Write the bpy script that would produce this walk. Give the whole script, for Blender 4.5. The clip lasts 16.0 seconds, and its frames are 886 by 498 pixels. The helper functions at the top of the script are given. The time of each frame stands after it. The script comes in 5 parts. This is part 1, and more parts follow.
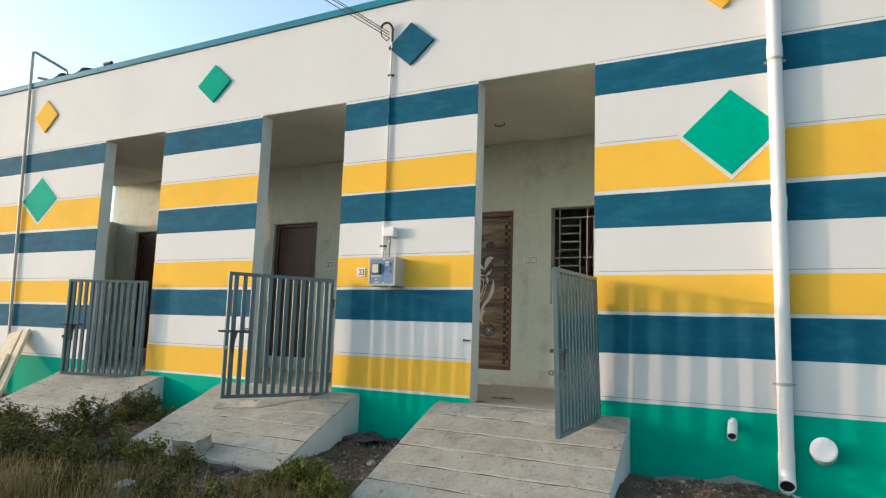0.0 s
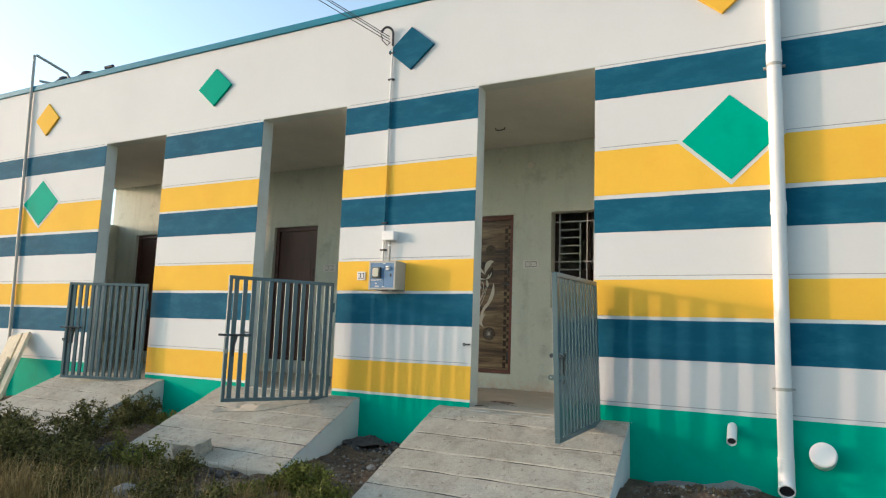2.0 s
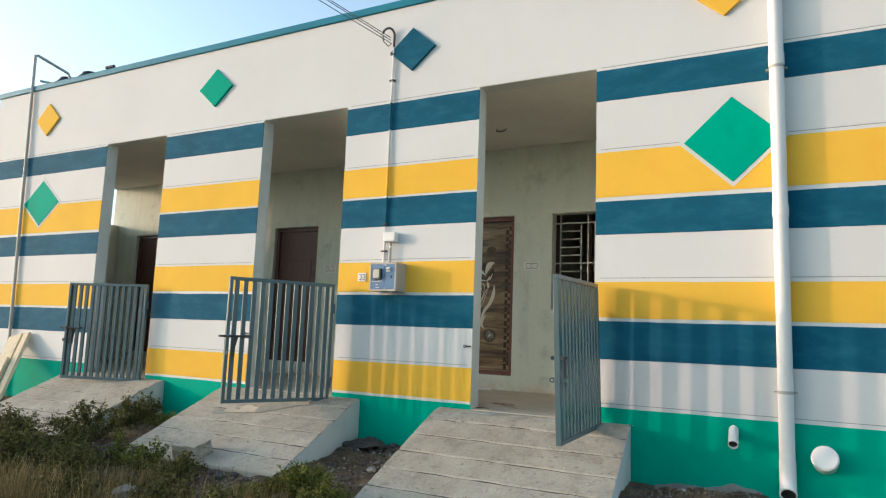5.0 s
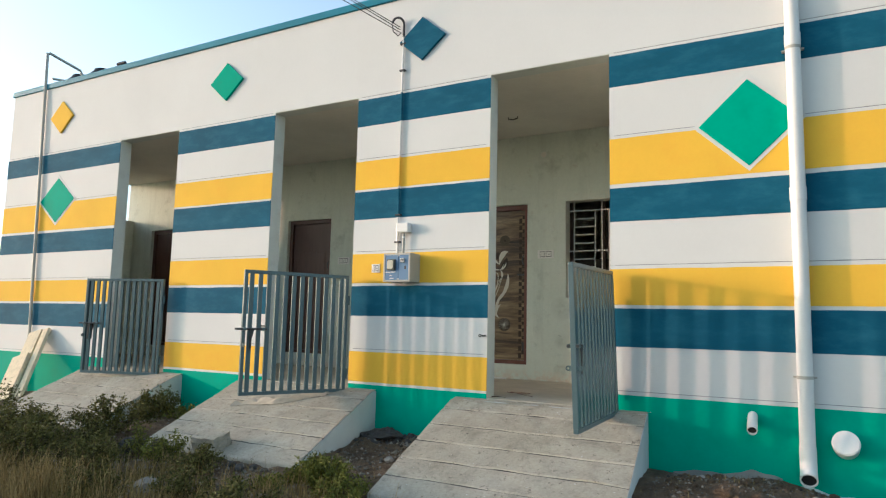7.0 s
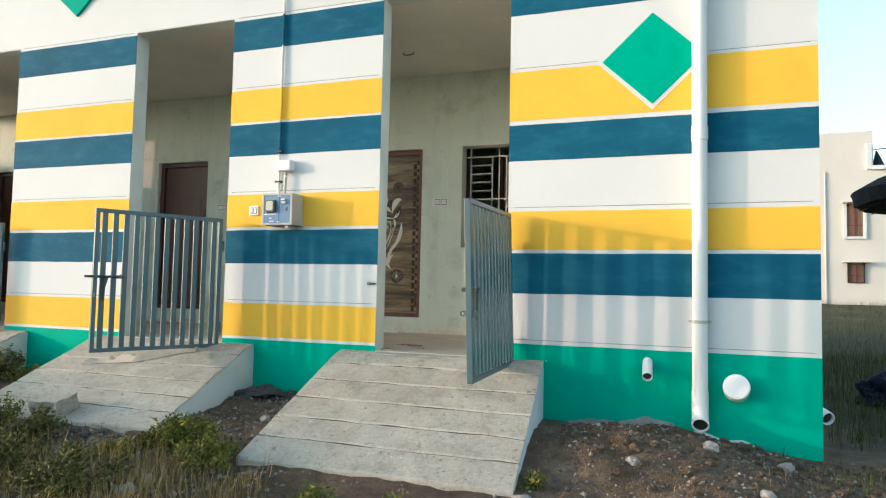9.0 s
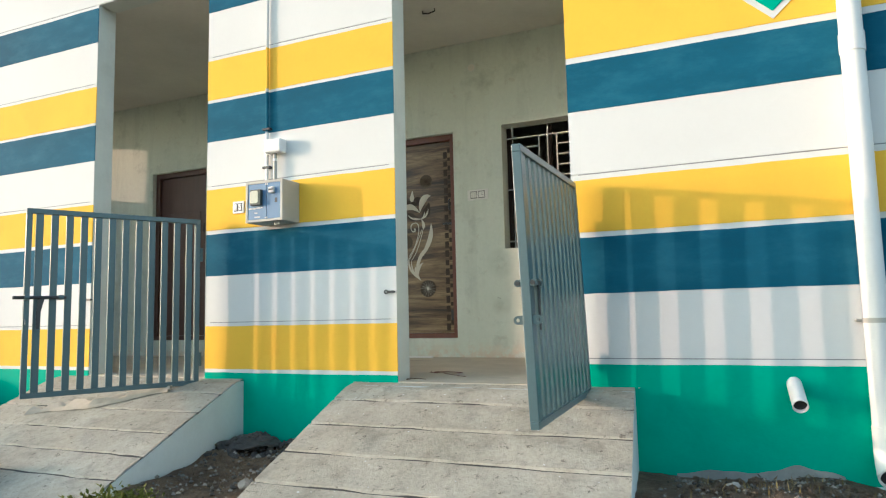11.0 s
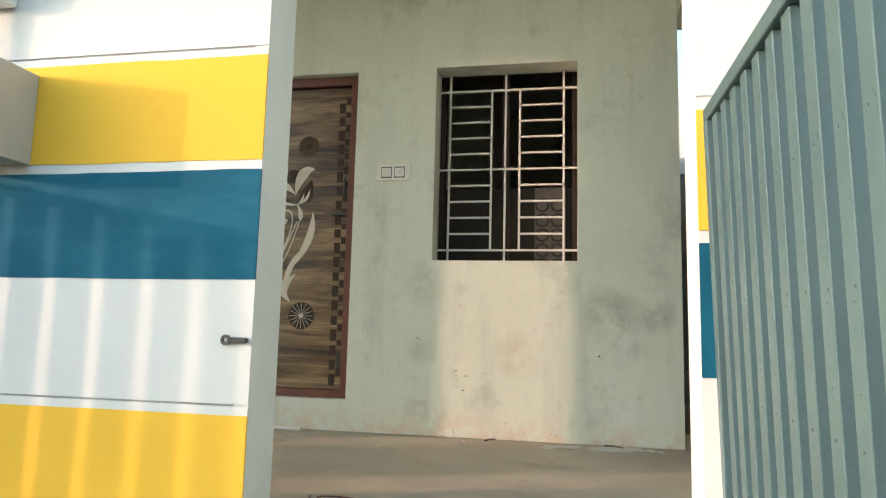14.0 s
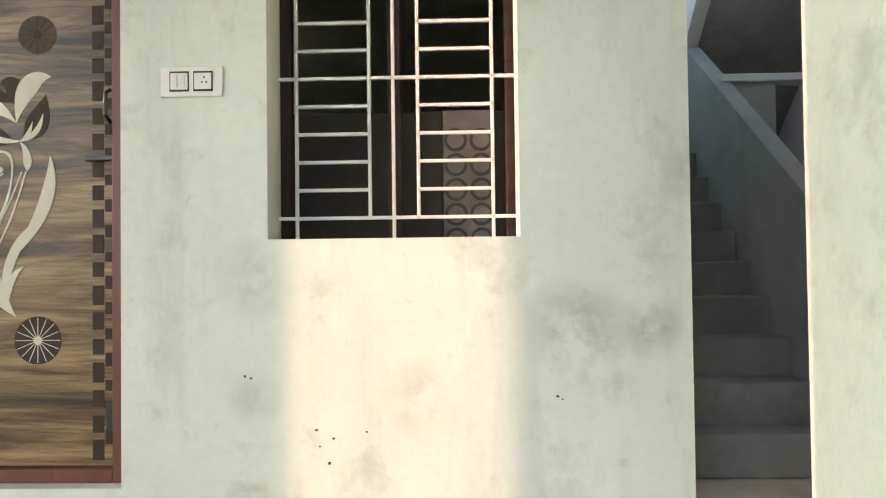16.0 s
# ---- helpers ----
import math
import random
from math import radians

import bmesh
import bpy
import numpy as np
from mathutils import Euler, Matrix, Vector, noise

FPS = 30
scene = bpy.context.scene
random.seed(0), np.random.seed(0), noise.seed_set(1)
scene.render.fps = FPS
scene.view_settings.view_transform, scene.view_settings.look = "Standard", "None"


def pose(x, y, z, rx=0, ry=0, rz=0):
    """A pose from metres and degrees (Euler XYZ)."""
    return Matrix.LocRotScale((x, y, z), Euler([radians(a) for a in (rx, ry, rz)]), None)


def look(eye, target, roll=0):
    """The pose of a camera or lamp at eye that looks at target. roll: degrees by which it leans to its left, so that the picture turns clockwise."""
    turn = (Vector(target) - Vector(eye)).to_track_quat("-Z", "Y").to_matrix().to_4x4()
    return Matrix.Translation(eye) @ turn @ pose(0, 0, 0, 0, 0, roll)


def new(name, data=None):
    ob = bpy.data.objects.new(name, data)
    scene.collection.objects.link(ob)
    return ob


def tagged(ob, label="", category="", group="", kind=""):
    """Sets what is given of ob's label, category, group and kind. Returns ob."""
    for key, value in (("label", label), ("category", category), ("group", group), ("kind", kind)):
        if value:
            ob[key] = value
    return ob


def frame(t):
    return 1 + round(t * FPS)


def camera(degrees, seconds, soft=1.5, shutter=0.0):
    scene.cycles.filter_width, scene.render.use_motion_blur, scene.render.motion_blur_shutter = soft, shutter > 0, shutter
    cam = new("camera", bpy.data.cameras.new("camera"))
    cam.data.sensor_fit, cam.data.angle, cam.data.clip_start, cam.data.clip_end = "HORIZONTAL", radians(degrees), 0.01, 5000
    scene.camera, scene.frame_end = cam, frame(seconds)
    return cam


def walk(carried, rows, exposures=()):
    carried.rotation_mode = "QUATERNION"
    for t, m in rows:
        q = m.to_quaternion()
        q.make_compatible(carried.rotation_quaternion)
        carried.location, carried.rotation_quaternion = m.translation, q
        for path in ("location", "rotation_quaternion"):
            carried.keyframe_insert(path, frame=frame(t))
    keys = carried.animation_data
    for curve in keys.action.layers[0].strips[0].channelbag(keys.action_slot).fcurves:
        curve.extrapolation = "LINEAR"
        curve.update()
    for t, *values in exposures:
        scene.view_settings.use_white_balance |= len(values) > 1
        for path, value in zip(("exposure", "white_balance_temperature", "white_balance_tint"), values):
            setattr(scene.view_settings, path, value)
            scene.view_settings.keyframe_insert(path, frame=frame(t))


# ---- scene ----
cam = camera(67.7, 16.0, soft=1.2)
PATH = [
    (0, (2.695, -5.849, 0.675), (1.768, -4.094, 0.92), 1.9),
    (0.5, (2.708, -5.864, 0.696), (1.775, -4.114, 0.961), 2.1),
    (1, (2.704, -5.847, 0.69), (1.777, -4.092, 0.935), 1.9),
    (1.5, (2.709, -5.867, 0.705), (1.775, -4.119, 0.969), 2.1),
    (2, (2.702, -5.857, 0.688), (1.774, -4.103, 0.941), 2.0),
    (2.5, (2.707, -5.859, 0.687), (1.773, -4.111, 0.958), 2.2),
    (3, (2.7, -5.874, 0.691), (1.771, -4.121, 0.945), 2.0),
    (3.5, (2.695, -5.849, 0.691), (1.762, -4.098, 0.941), 1.9),
    (6, (2.686, -5.853, 0.703), (1.759, -4.099, 0.96), 2.3),
    (6.5, (2.676, -5.873, 0.691), (1.713, -4.136, 0.928), 2.6),
    (7, (2.676, -5.843, 0.697), (1.713, -4.104, 0.921), 1.3),
    (7.5, (2.657, -5.832, 0.687), (1.659, -4.11, 0.886), -0.1),
    (8, (2.608, -5.708, 0.662), (1.589, -3.993, 0.803), -1.2),
    (8.5, (2.563, -5.536, 0.623), (1.714, -3.737, 0.824), -0.8),
    (9, (2.507, -5.353, 0.565), (1.828, -3.475, 0.682), 1.2),
    (11.5, (1.83, -3.575, 0.424), (1.021, -1.764, 0.68), -1.1),
    (12, (1.643, -3.264, 0.48), (0.813, -1.468, 0.77), 3.5),
    (12.5, (1.34, -2.833, 0.543), (0.726, -0.945, 0.785), 1.4),
    (13, (1.132, -2.447, 0.592), (0.53, -0.552, 0.806), -0.6),
    (13.5, (0.974, -2.073, 0.636), (0.472, -0.146, 0.823), 2.1),
    (14, (0.826, -1.737, 0.63), (0.449, 0.212, 0.874), 1.4),
    (14.5, (0.704, -1.272, 0.639), (0.43, 0.7, 0.834), -1.0),
    (15, (0.676, -0.851, 0.766), (0.328, 1.111, 0.945), 0.5),
    (15.5, (0.584, -0.456, 0.906), (0.375, 1.532, 0.966), 1.8),
    (16, (0.663, -0.061, 0.971), (0.611, 1.938, 1.01), -0.7),
]
SKY, SUN = 0.15, 0.76
EXPOSURES = [(0.0, 1.67, 5760, 3), (8.0, 1.67, 5760, 3), (9.0, 2.05, 5700, 0), (12.0, 2.15, 5680, 0), (13.0, 2.26, 5800, 2), (13.5, 2.33, 5980, 4), (14.0, 2.40, 6060, 4), (14.5, 2.48, 6060, 4), (15.0, 2.62, 6050, 5), (15.5, 3.10, 5850, 4), (16.0, 3.14, 5850, 6)]
walk(cam, [(t, look(eye, target, roll)) for t, eye, target, roll in PATH], EXPOSURES)

# ---- world, sun ----
SUN_EL, SUN_AZ = 8.0, math.degrees(math.atan2(-2.65, -1.0))
world = bpy.data.worlds.new("world")
scene.world = world
world.use_nodes = True
wn = world.node_tree.nodes
sky = wn.new("ShaderNodeTexSky")
sky.sky_type, sky.sun_disc = "NISHITA", False
sky.sun_elevation, sky.sun_rotation = radians(SUN_EL), radians(SUN_AZ)
sky.air_density, sky.dust_density, sky.ozone_density = 1.0, 2.0, 1.5
wn["Background"].inputs[1].default_value = SKY
haze = wn.new("ShaderNodeHueSaturation")
haze.inputs["Saturation"].default_value = 0.70
world.node_tree.links.new(sky.outputs[0], haze.inputs["Color"])
world.node_tree.links.new(haze.outputs[0], wn["Background"].inputs[0])
sun = new("sun", bpy.data.lights.new("sun", "SUN"))
sun.data.energy, sun.data.angle, sun.data.color = SUN, radians(0.45), (1.0, 0.58, 0.42)
sun.matrix_world = look((-26.5, -10, 4.0), (0, 0, 0))


# ---- materials ----
def tree_of(name):
    m = bpy.data.materials.new(name)
    m.use_nodes = True
    return m, m.node_tree, m.node_tree.nodes["Principled BSDF"]


def noise_node(nt, scale, detail=4, rough=0.6, stretch=None, coord="Object"):
    co = nt.nodes.new("ShaderNodeTexCoord")
    n = nt.nodes.new("ShaderNodeTexNoise")
    n.inputs["Scale"].default_value, n.inputs["Detail"].default_value, n.inputs["Roughness"].default_value = scale, detail, rough
    if stretch:
        mp = nt.nodes.new("ShaderNodeMapping")
        mp.inputs["Scale"].default_value = stretch
        nt.links.new(co.outputs[coord], mp.inputs[0])
        nt.links.new(mp.outputs[0], n.inputs["Vector"])
    else:
        nt.links.new(co.outputs[coord], n.inputs["Vector"])
    return n


def ramp_node(nt, src, stops):
    r = nt.nodes.new("ShaderNodeValToRGB")
    el = r.color_ramp.elements
    while len(el) < len(stops):
        el.new(0.5)
    for e, (p, c) in zip(el, stops):
        e.position, e.color = p, (*c, 1) if len(c) == 3 else c
    nt.links.new(src, r.inputs[0])
    return r


def mixed(nt, a, b, fac, mode="MIX"):
    m = nt.nodes.new("ShaderNodeMix")
    m.data_type, m.blend_type = "RGBA", mode
    for sock, v in ((m.inputs[0], fac), (m.inputs[6], a), (m.inputs[7], b)):
        if isinstance(v, bpy.types.NodeSocket):
            nt.links.new(v, sock)
        else:
            sock.default_value = v if isinstance(v, (int, float)) else (*v, 1)
    return m.outputs[2]


def bumped(nt, bsdf, height, strength, dist):
    b = nt.nodes.new("ShaderNodeBump")
    b.inputs["Strength"].default_value, b.inputs["Distance"].default_value = strength, dist
    nt.links.new(height, b.inputs["Height"])
    nt.links.new(b.outputs[0], bsdf.inputs["Normal"])


def grey(v):
    return (v, v, v)


def plain(name, rgb, rough=0.6, big=1.5, small=40, var=0.10, bump=0.25, dist=0.004, metal=0.0, dirt=None, dirt_at=(0.55, 0.75), dirt_scale=2.0, stretch=None):
    """A surface of one colour with broad unevenness, fine grain, and stains of colour dirt."""
    m, nt, bs = tree_of(name)
    lo, hi = [tuple(min(1.0, c * k) for c in rgb) for k in (1 - var, 1 + var)]
    n1, n2 = noise_node(nt, big, 5, 0.6, stretch), noise_node(nt, small, 5, 0.7)
    col = ramp_node(nt, n1.outputs[0], ((0.3, lo), (0.7, hi))).outputs[0]
    col = mixed(nt, col, ramp_node(nt, n2.outputs[0], ((0.3, grey(1 - var)), (0.7, grey(1.0)))).outputs[0], 0.6, "MULTIPLY")
    if dirt:
        n3 = noise_node(nt, dirt_scale, 8, 0.65, stretch)
        col = mixed(nt, col, dirt, ramp_node(nt, n3.outputs[0], ((dirt_at[0], grey(0.0)), (dirt_at[1], grey(0.8)))).outputs[0])
    nt.links.new(col, bs.inputs["Base Color"])
    rr = ramp_node(nt, n2.outputs[0], ((0.2, grey(max(0.02, rough - 0.08))), (0.8, grey(min(1, rough + 0.08)))))
    nt.links.new(rr.outputs[0], bs.inputs["Roughness"])
    bs.inputs["Metallic"].default_value = metal
    bs.inputs["Specular IOR Level"].default_value = 0.5 if rough < 0.5 or metal else 0.12
    if bump:
        bumped(nt, bs, n2.outputs[0], bump, dist)
    return m


M_WHITE = plain("white_paint", (0.645, 0.65, 0.635), 0.7, 0.8, 30, 0.035, 0.3, 0.004, dirt=(0.66, 0.63, 0.58), dirt_at=(0.60, 0.95), dirt_scale=1.3)
M_BLUE = plain("blue_paint", (0.012, 0.098, 0.163), 0.8, 1.6, 30, 0.15, 0.35, 0.004, dirt=(0.035, 0.15, 0.21), dirt_at=(0.48, 0.85), dirt_scale=3.2, stretch=(1.0, 1.0, 2.5))
M_YELLOW = plain("yellow_paint", (0.80, 0.485, 0.055), 0.8, 1.2, 35, 0.05, 0.3, 0.004, dirt=(0.78, 0.40, 0.05), dirt_at=(0.5, 0.9), dirt_scale=2.5)
M_GREEN = plain("green_paint", (0.004, 0.36, 0.235), 0.8, 1.0, 30, 0.09, 0.35, 0.005, dirt=(0.02, 0.27, 0.17), dirt_at=(0.5, 0.9), dirt_scale=3.0)
# Dark grey that stands for the shade inside the scored plaster lines.
M_GROOVE_SHADE = plain("groove_shade_grey", (0.30, 0.30, 0.31), 0.9, 6, 60, 0.25, 0)
M_TEAL = plain("teal_paint", (0.03, 0.20, 0.28), 0.5, 2, 40, 0.10)
M_JAMB = plain("grey_cement_paint", (0.63, 0.655, 0.61), 0.7, 1.6, 40, 0.08, 0.3, 0.004, dirt=(0.34, 0.35, 0.33), dirt_at=(0.55, 0.85))
M_CEIL = plain("ceiling_plaster", (0.70, 0.67, 0.60), 0.85, 0.9, 25, 0.10, 0.3, 0.004)
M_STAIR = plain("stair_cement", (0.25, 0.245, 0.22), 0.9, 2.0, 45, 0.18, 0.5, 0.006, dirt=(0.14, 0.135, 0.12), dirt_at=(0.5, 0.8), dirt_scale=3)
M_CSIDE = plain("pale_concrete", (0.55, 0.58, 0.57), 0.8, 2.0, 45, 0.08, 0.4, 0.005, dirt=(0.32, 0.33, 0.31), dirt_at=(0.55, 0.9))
M_FLOOR = plain("porch_floor", (0.54, 0.48, 0.385), 0.7, 1.8, 50, 0.14, 0.35, 0.004, dirt=(0.22, 0.20, 0.17), dirt_at=(0.55, 0.8))
M_GATE = plain("slate_enamel", (0.070, 0.116, 0.128), 0.32, 3, 60, 0.08, 0.12, 0.002)
M_STEEL = plain("dark_steel", (0.06, 0.06, 0.062), 0.4, 5, 80, 0.2, 0.2, 0.002, 0.7)
M_PVC = plain("white_plastic", (0.74, 0.73, 0.70), 0.38, 2, 60, 0.05, 0.08, 0.002, dirt=(0.55, 0.53, 0.48), dirt_at=(0.6, 0.9))
M_BOX = plain("grey_box_enamel", (0.40, 0.385, 0.335), 0.4, 3, 50, 0.06, 0.1, 0.002)
M_PANEL = plain("blue_panel", (0.085, 0.185, 0.33), 0.42, 3, 50, 0.06, 0.05, 0.001)
M_BLACK = plain("black_plastic", (0.018, 0.018, 0.02), 0.4, 5, 80, 0.2, 0.1, 0.001)
M_DIALRIM = plain("olive_plastic", (0.055, 0.058, 0.045), 0.4, 5, 80, 0.15, 0.1, 0.001)
M_DIAL = plain("cream_dial", (0.50, 0.49, 0.38), 0.3, 12, 80, 0.08, 0)
# Bare cement with the stairwell's shade darkened into its colour.
M_SHADED_CEMENT = plain("shaded_raw_cement", (0.26, 0.285, 0.275), 0.9, 1.6, 40, 0.14, 0.4, 0.005, dirt=(0.17, 0.18, 0.165), dirt_at=(0.5, 0.8), dirt_scale=2.5)
M_LIME = plain("dusty_lime", (0.70, 0.69, 0.64), 0.95, 6, 60, 0.12, 0.4, 0.003)
M_INK = plain("pale_print", (0.60, 0.60, 0.58), 0.6, 20, 90, 0.1, 0)
M_FRAME = plain("red_brown_wood", (0.135, 0.042, 0.026), 0.42, 3, 60, 0.15, 0.2, 0.002, stretch=(8, 8, 0.7))
M_DARKWOOD = plain("dark_wood", (0.088, 0.036, 0.026), 0.45, 3, 60, 0.2, 0.2, 0.002, stretch=(6, 6, 0.8))
M_SASH = plain("dark_sash_wood", (0.050, 0.033, 0.026), 0.5, 3, 60, 0.2, 0.2, 0.002)
M_SHUTTER = plain("shutter_board", (0.040, 0.033, 0.026), 0.55, 3, 60, 0.2, 0.2, 0.002)
M_GRILLE = plain("white_enamel", (0.70, 0.68, 0.64), 0.4, 4, 60, 0.05, 0.1, 0.001)
M_DECAL = plain("cream_print", (0.62, 0.58, 0.48), 0.5, 8, 60, 0.06, 0)
M_DECAL_FAINT = plain("faded_print", (0.088, 0.066, 0.044), 0.5, 8, 60, 0.15, 0)
M_DECAL_DARK = plain("brown_print", (0.05, 0.036, 0.026), 0.5, 8, 60, 0.15, 0)
M_LID = plain("black_tank", (0.02, 0.025, 0.03), 0.5, 4, 60, 0.2, 0.1)
M_STONE = plain("field_stone", (0.33, 0.30, 0.26), 0.85, 6, 40, 0.25, 0.6, 0.01)
M_CARVED = plain("dark_carved_stone", (0.21, 0.175, 0.15), 0.85, 6, 40, 0.25, 0.5, 0.006)
M_DARKROCK = plain("dark_rubble", (0.08, 0.075, 0.07), 0.9, 8, 40, 0.3, 0.6, 0.01)
M_PLANK = plain("weathered_plank", (0.70, 0.60, 0.42), 0.75, 2, 50, 0.18, 0.35, 0.003, stretch=(9, 9, 0.8), dirt=(0.26, 0.19, 0.12), dirt_at=(0.55, 0.8))
M_CLOTH = plain("dusty_cloth", (0.50, 0.43, 0.34), 0.95, 5, 60, 0.15, 0.4, 0.004)
M_FARWALL = plain("cream_render", (0.60, 0.575, 0.52), 0.8, 0.3, 8, 0.05, 0.2, 0.01, dirt=(0.55, 0.52, 0.46), dirt_at=(0.6, 0.9), dirt_scale=0.5)
M_CURTAIN = plain("brown_curtain", (0.20, 0.12, 0.085), 0.9, 3, 30, 0.25, 0.2, stretch=(14, 14, 0.6))
M_THATCH = plain("dark_thatch", (0.012, 0.013, 0.016), 0.9, 3, 30, 0.3, 0.6, 0.02)
M_BARK = plain("bark", (0.10, 0.075, 0.05), 0.9, 5, 40, 0.25, 0.6, 0.01)
M_TARP = plain("blue_tarp", (0.008, 0.010, 0.024), 0.6, 5, 40, 0.2, 0.3)


def leaf_mat(name, dark, light):
    m, nt, bs = tree_of(name)
    g = nt.nodes.new("ShaderNodeNewGeometry")
    col = ramp_node(nt, g.outputs["Random Per Island"], ((0.0, dark), (1.0, light))).outputs[0]
    nt.links.new(col, bs.inputs["Base Color"])
    bs.inputs["Roughness"].default_value = 0.7
    bs.inputs["Specular IOR Level"].default_value = 0.15
    return m


M_LEAF = leaf_mat("shrub_leaves", (0.030, 0.034, 0.009), (0.165, 0.148, 0.042))
M_LITTER = leaf_mat("leaf_litter", (0.05, 0.032, 0.016), (0.20, 0.14, 0.075))
M_LEAF2 = leaf_mat("fresh_leaves", (0.055, 0.064, 0.012), (0.20, 0.20, 0.038))
M_FARLEAF = leaf_mat("tree_leaves", (0.018, 0.028, 0.010), (0.05, 0.065, 0.02))
M_DRY = leaf_mat("dry_grass", (0.10, 0.070, 0.023), (0.40, 0.285, 0.11))
M_WEED = leaf_mat("green_grass", (0.020, 0.032, 0.007), (0.085, 0.088, 0.022))
M_RUBBLE = leaf_mat("stone_chips", (0.05, 0.042, 0.034), (0.27, 0.245, 0.205))
M_PEBBLE = leaf_mat("pebbles", (0.09, 0.07, 0.05), (0.30, 0.26, 0.21))


def ground_mat():
    m, nt, bs = tree_of("bare_earth")
    n1, n2, n3 = noise_node(nt, 0.9, 8, 0.65), noise_node(nt, 14, 8, 0.75), noise_node(nt, 70, 4, 0.7)
    col = ramp_node(nt, n1.outputs[0], ((0.30, (0.075, 0.048, 0.028)), (0.5, (0.185, 0.125, 0.074)), (0.72, (0.33, 0.25, 0.17)))).outputs[0]
    col = mixed(nt, col, ramp_node(nt, n2.outputs[0], ((0.32, grey(0.35)), (0.66, grey(1.2)))).outputs[0], 0.8, "MULTIPLY")
    co = nt.nodes.new("ShaderNodeTexCoord")
    ln = nt.nodes.new("ShaderNodeVectorMath")
    ln.operation = "LENGTH"
    nt.links.new(co.outputs["Object"], ln.inputs[0])
    mr = nt.nodes.new("ShaderNodeMapRange")
    mr.inputs[1].default_value, mr.inputs[2].default_value = 6.0, 12.0
    nt.links.new(ln.outputs["Value"], mr.inputs[0])
    sx = nt.nodes.new("ShaderNodeSeparateXYZ")
    nt.links.new(co.outputs["Object"], sx.inputs[0])
    mx = nt.nodes.new("ShaderNodeMapRange")
    mx.inputs[1].default_value, mx.inputs[2].default_value = 6.5, 7.4
    wob = nt.nodes.new("ShaderNodeMath")
    wob.operation = "MULTIPLY_ADD"
    wob.inputs[1].default_value = 6.0
    nt.links.new(noise_node(nt, 0.9, 7, 0.65).outputs[0], wob.inputs[0])
    nt.links.new(sx.outputs[0], wob.inputs[2])
    nt.links.new(wob.outputs[0], mx.inputs[0])
    top = nt.nodes.new("ShaderNodeMath")
    top.operation = "MAXIMUM"
    nt.links.new(mr.outputs[0], top.inputs[0])
    nt.links.new(mx.outputs[0], top.inputs[1])
    grass = ramp_node(nt, noise_node(nt, 0.35, 9, 0.7).outputs[0], ((0.35, (0.030, 0.038, 0.011)), (0.55, (0.065, 0.062, 0.020)), (0.7, (0.12, 0.10, 0.045)))).outputs[0]
    nt.links.new(mixed(nt, col, grass, top.outputs[0]), bs.inputs["Base Color"])
    bs.inputs["Roughness"].default_value = 0.95
    add = nt.nodes.new("ShaderNodeMath")
    nt.links.new(n2.outputs[0], add.inputs[0])
    nt.links.new(n3.outputs[0], add.inputs[1])
    bumped(nt, bs, add.outputs[0], 1.0, 0.05)
    return m


M_GROUND = ground_mat()


def concrete_mat():
    """Rough site concrete: pale laitance, brown dust, dark wet-looking spots and hairline specks."""
    m, nt, bs = tree_of("bare_concrete")
    n1, n2, n3 = noise_node(nt, 1.7, 8, 0.65), noise_node(nt, 38, 6, 0.75), noise_node(nt, 6.5, 9, 0.72)
    col = ramp_node(nt, n1.outputs[0], ((0.25, (0.34, 0.31, 0.245)), (0.5, (0.415, 0.385, 0.315)), (0.75, (0.495, 0.47, 0.40)))).outputs[0]
    col = mixed(nt, col, ramp_node(nt, n3.outputs[0], ((0.32, grey(0.66)), (0.48, grey(1.0)), (0.72, grey(1.08)))).outputs[0], 0.8, "MULTIPLY")
    col = mixed(nt, col, (0.11, 0.095, 0.075), ramp_node(nt, noise_node(nt, 21, 9, 0.8).outputs[0], ((0.575, grey(0.0)), (0.63, grey(0.8)))).outputs[0])
    col = mixed(nt, col, ramp_node(nt, n2.outputs[0], ((0.30, grey(0.70)), (0.6, grey(1.0)))).outputs[0], 0.8, "MULTIPLY")
    nt.links.new(col, bs.inputs["Base Color"])
    bs.inputs["Roughness"].default_value = 0.9
    bs.inputs["Specular IOR Level"].default_value = 0.12
    add = nt.nodes.new("ShaderNodeMath")
    nt.links.new(n2.outputs[0], add.inputs[0])
    nt.links.new(n3.outputs[0], add.inputs[1])
    bumped(nt, bs, add.outputs[0], 0.7, 0.012)
    return m


M_CONC = concrete_mat()


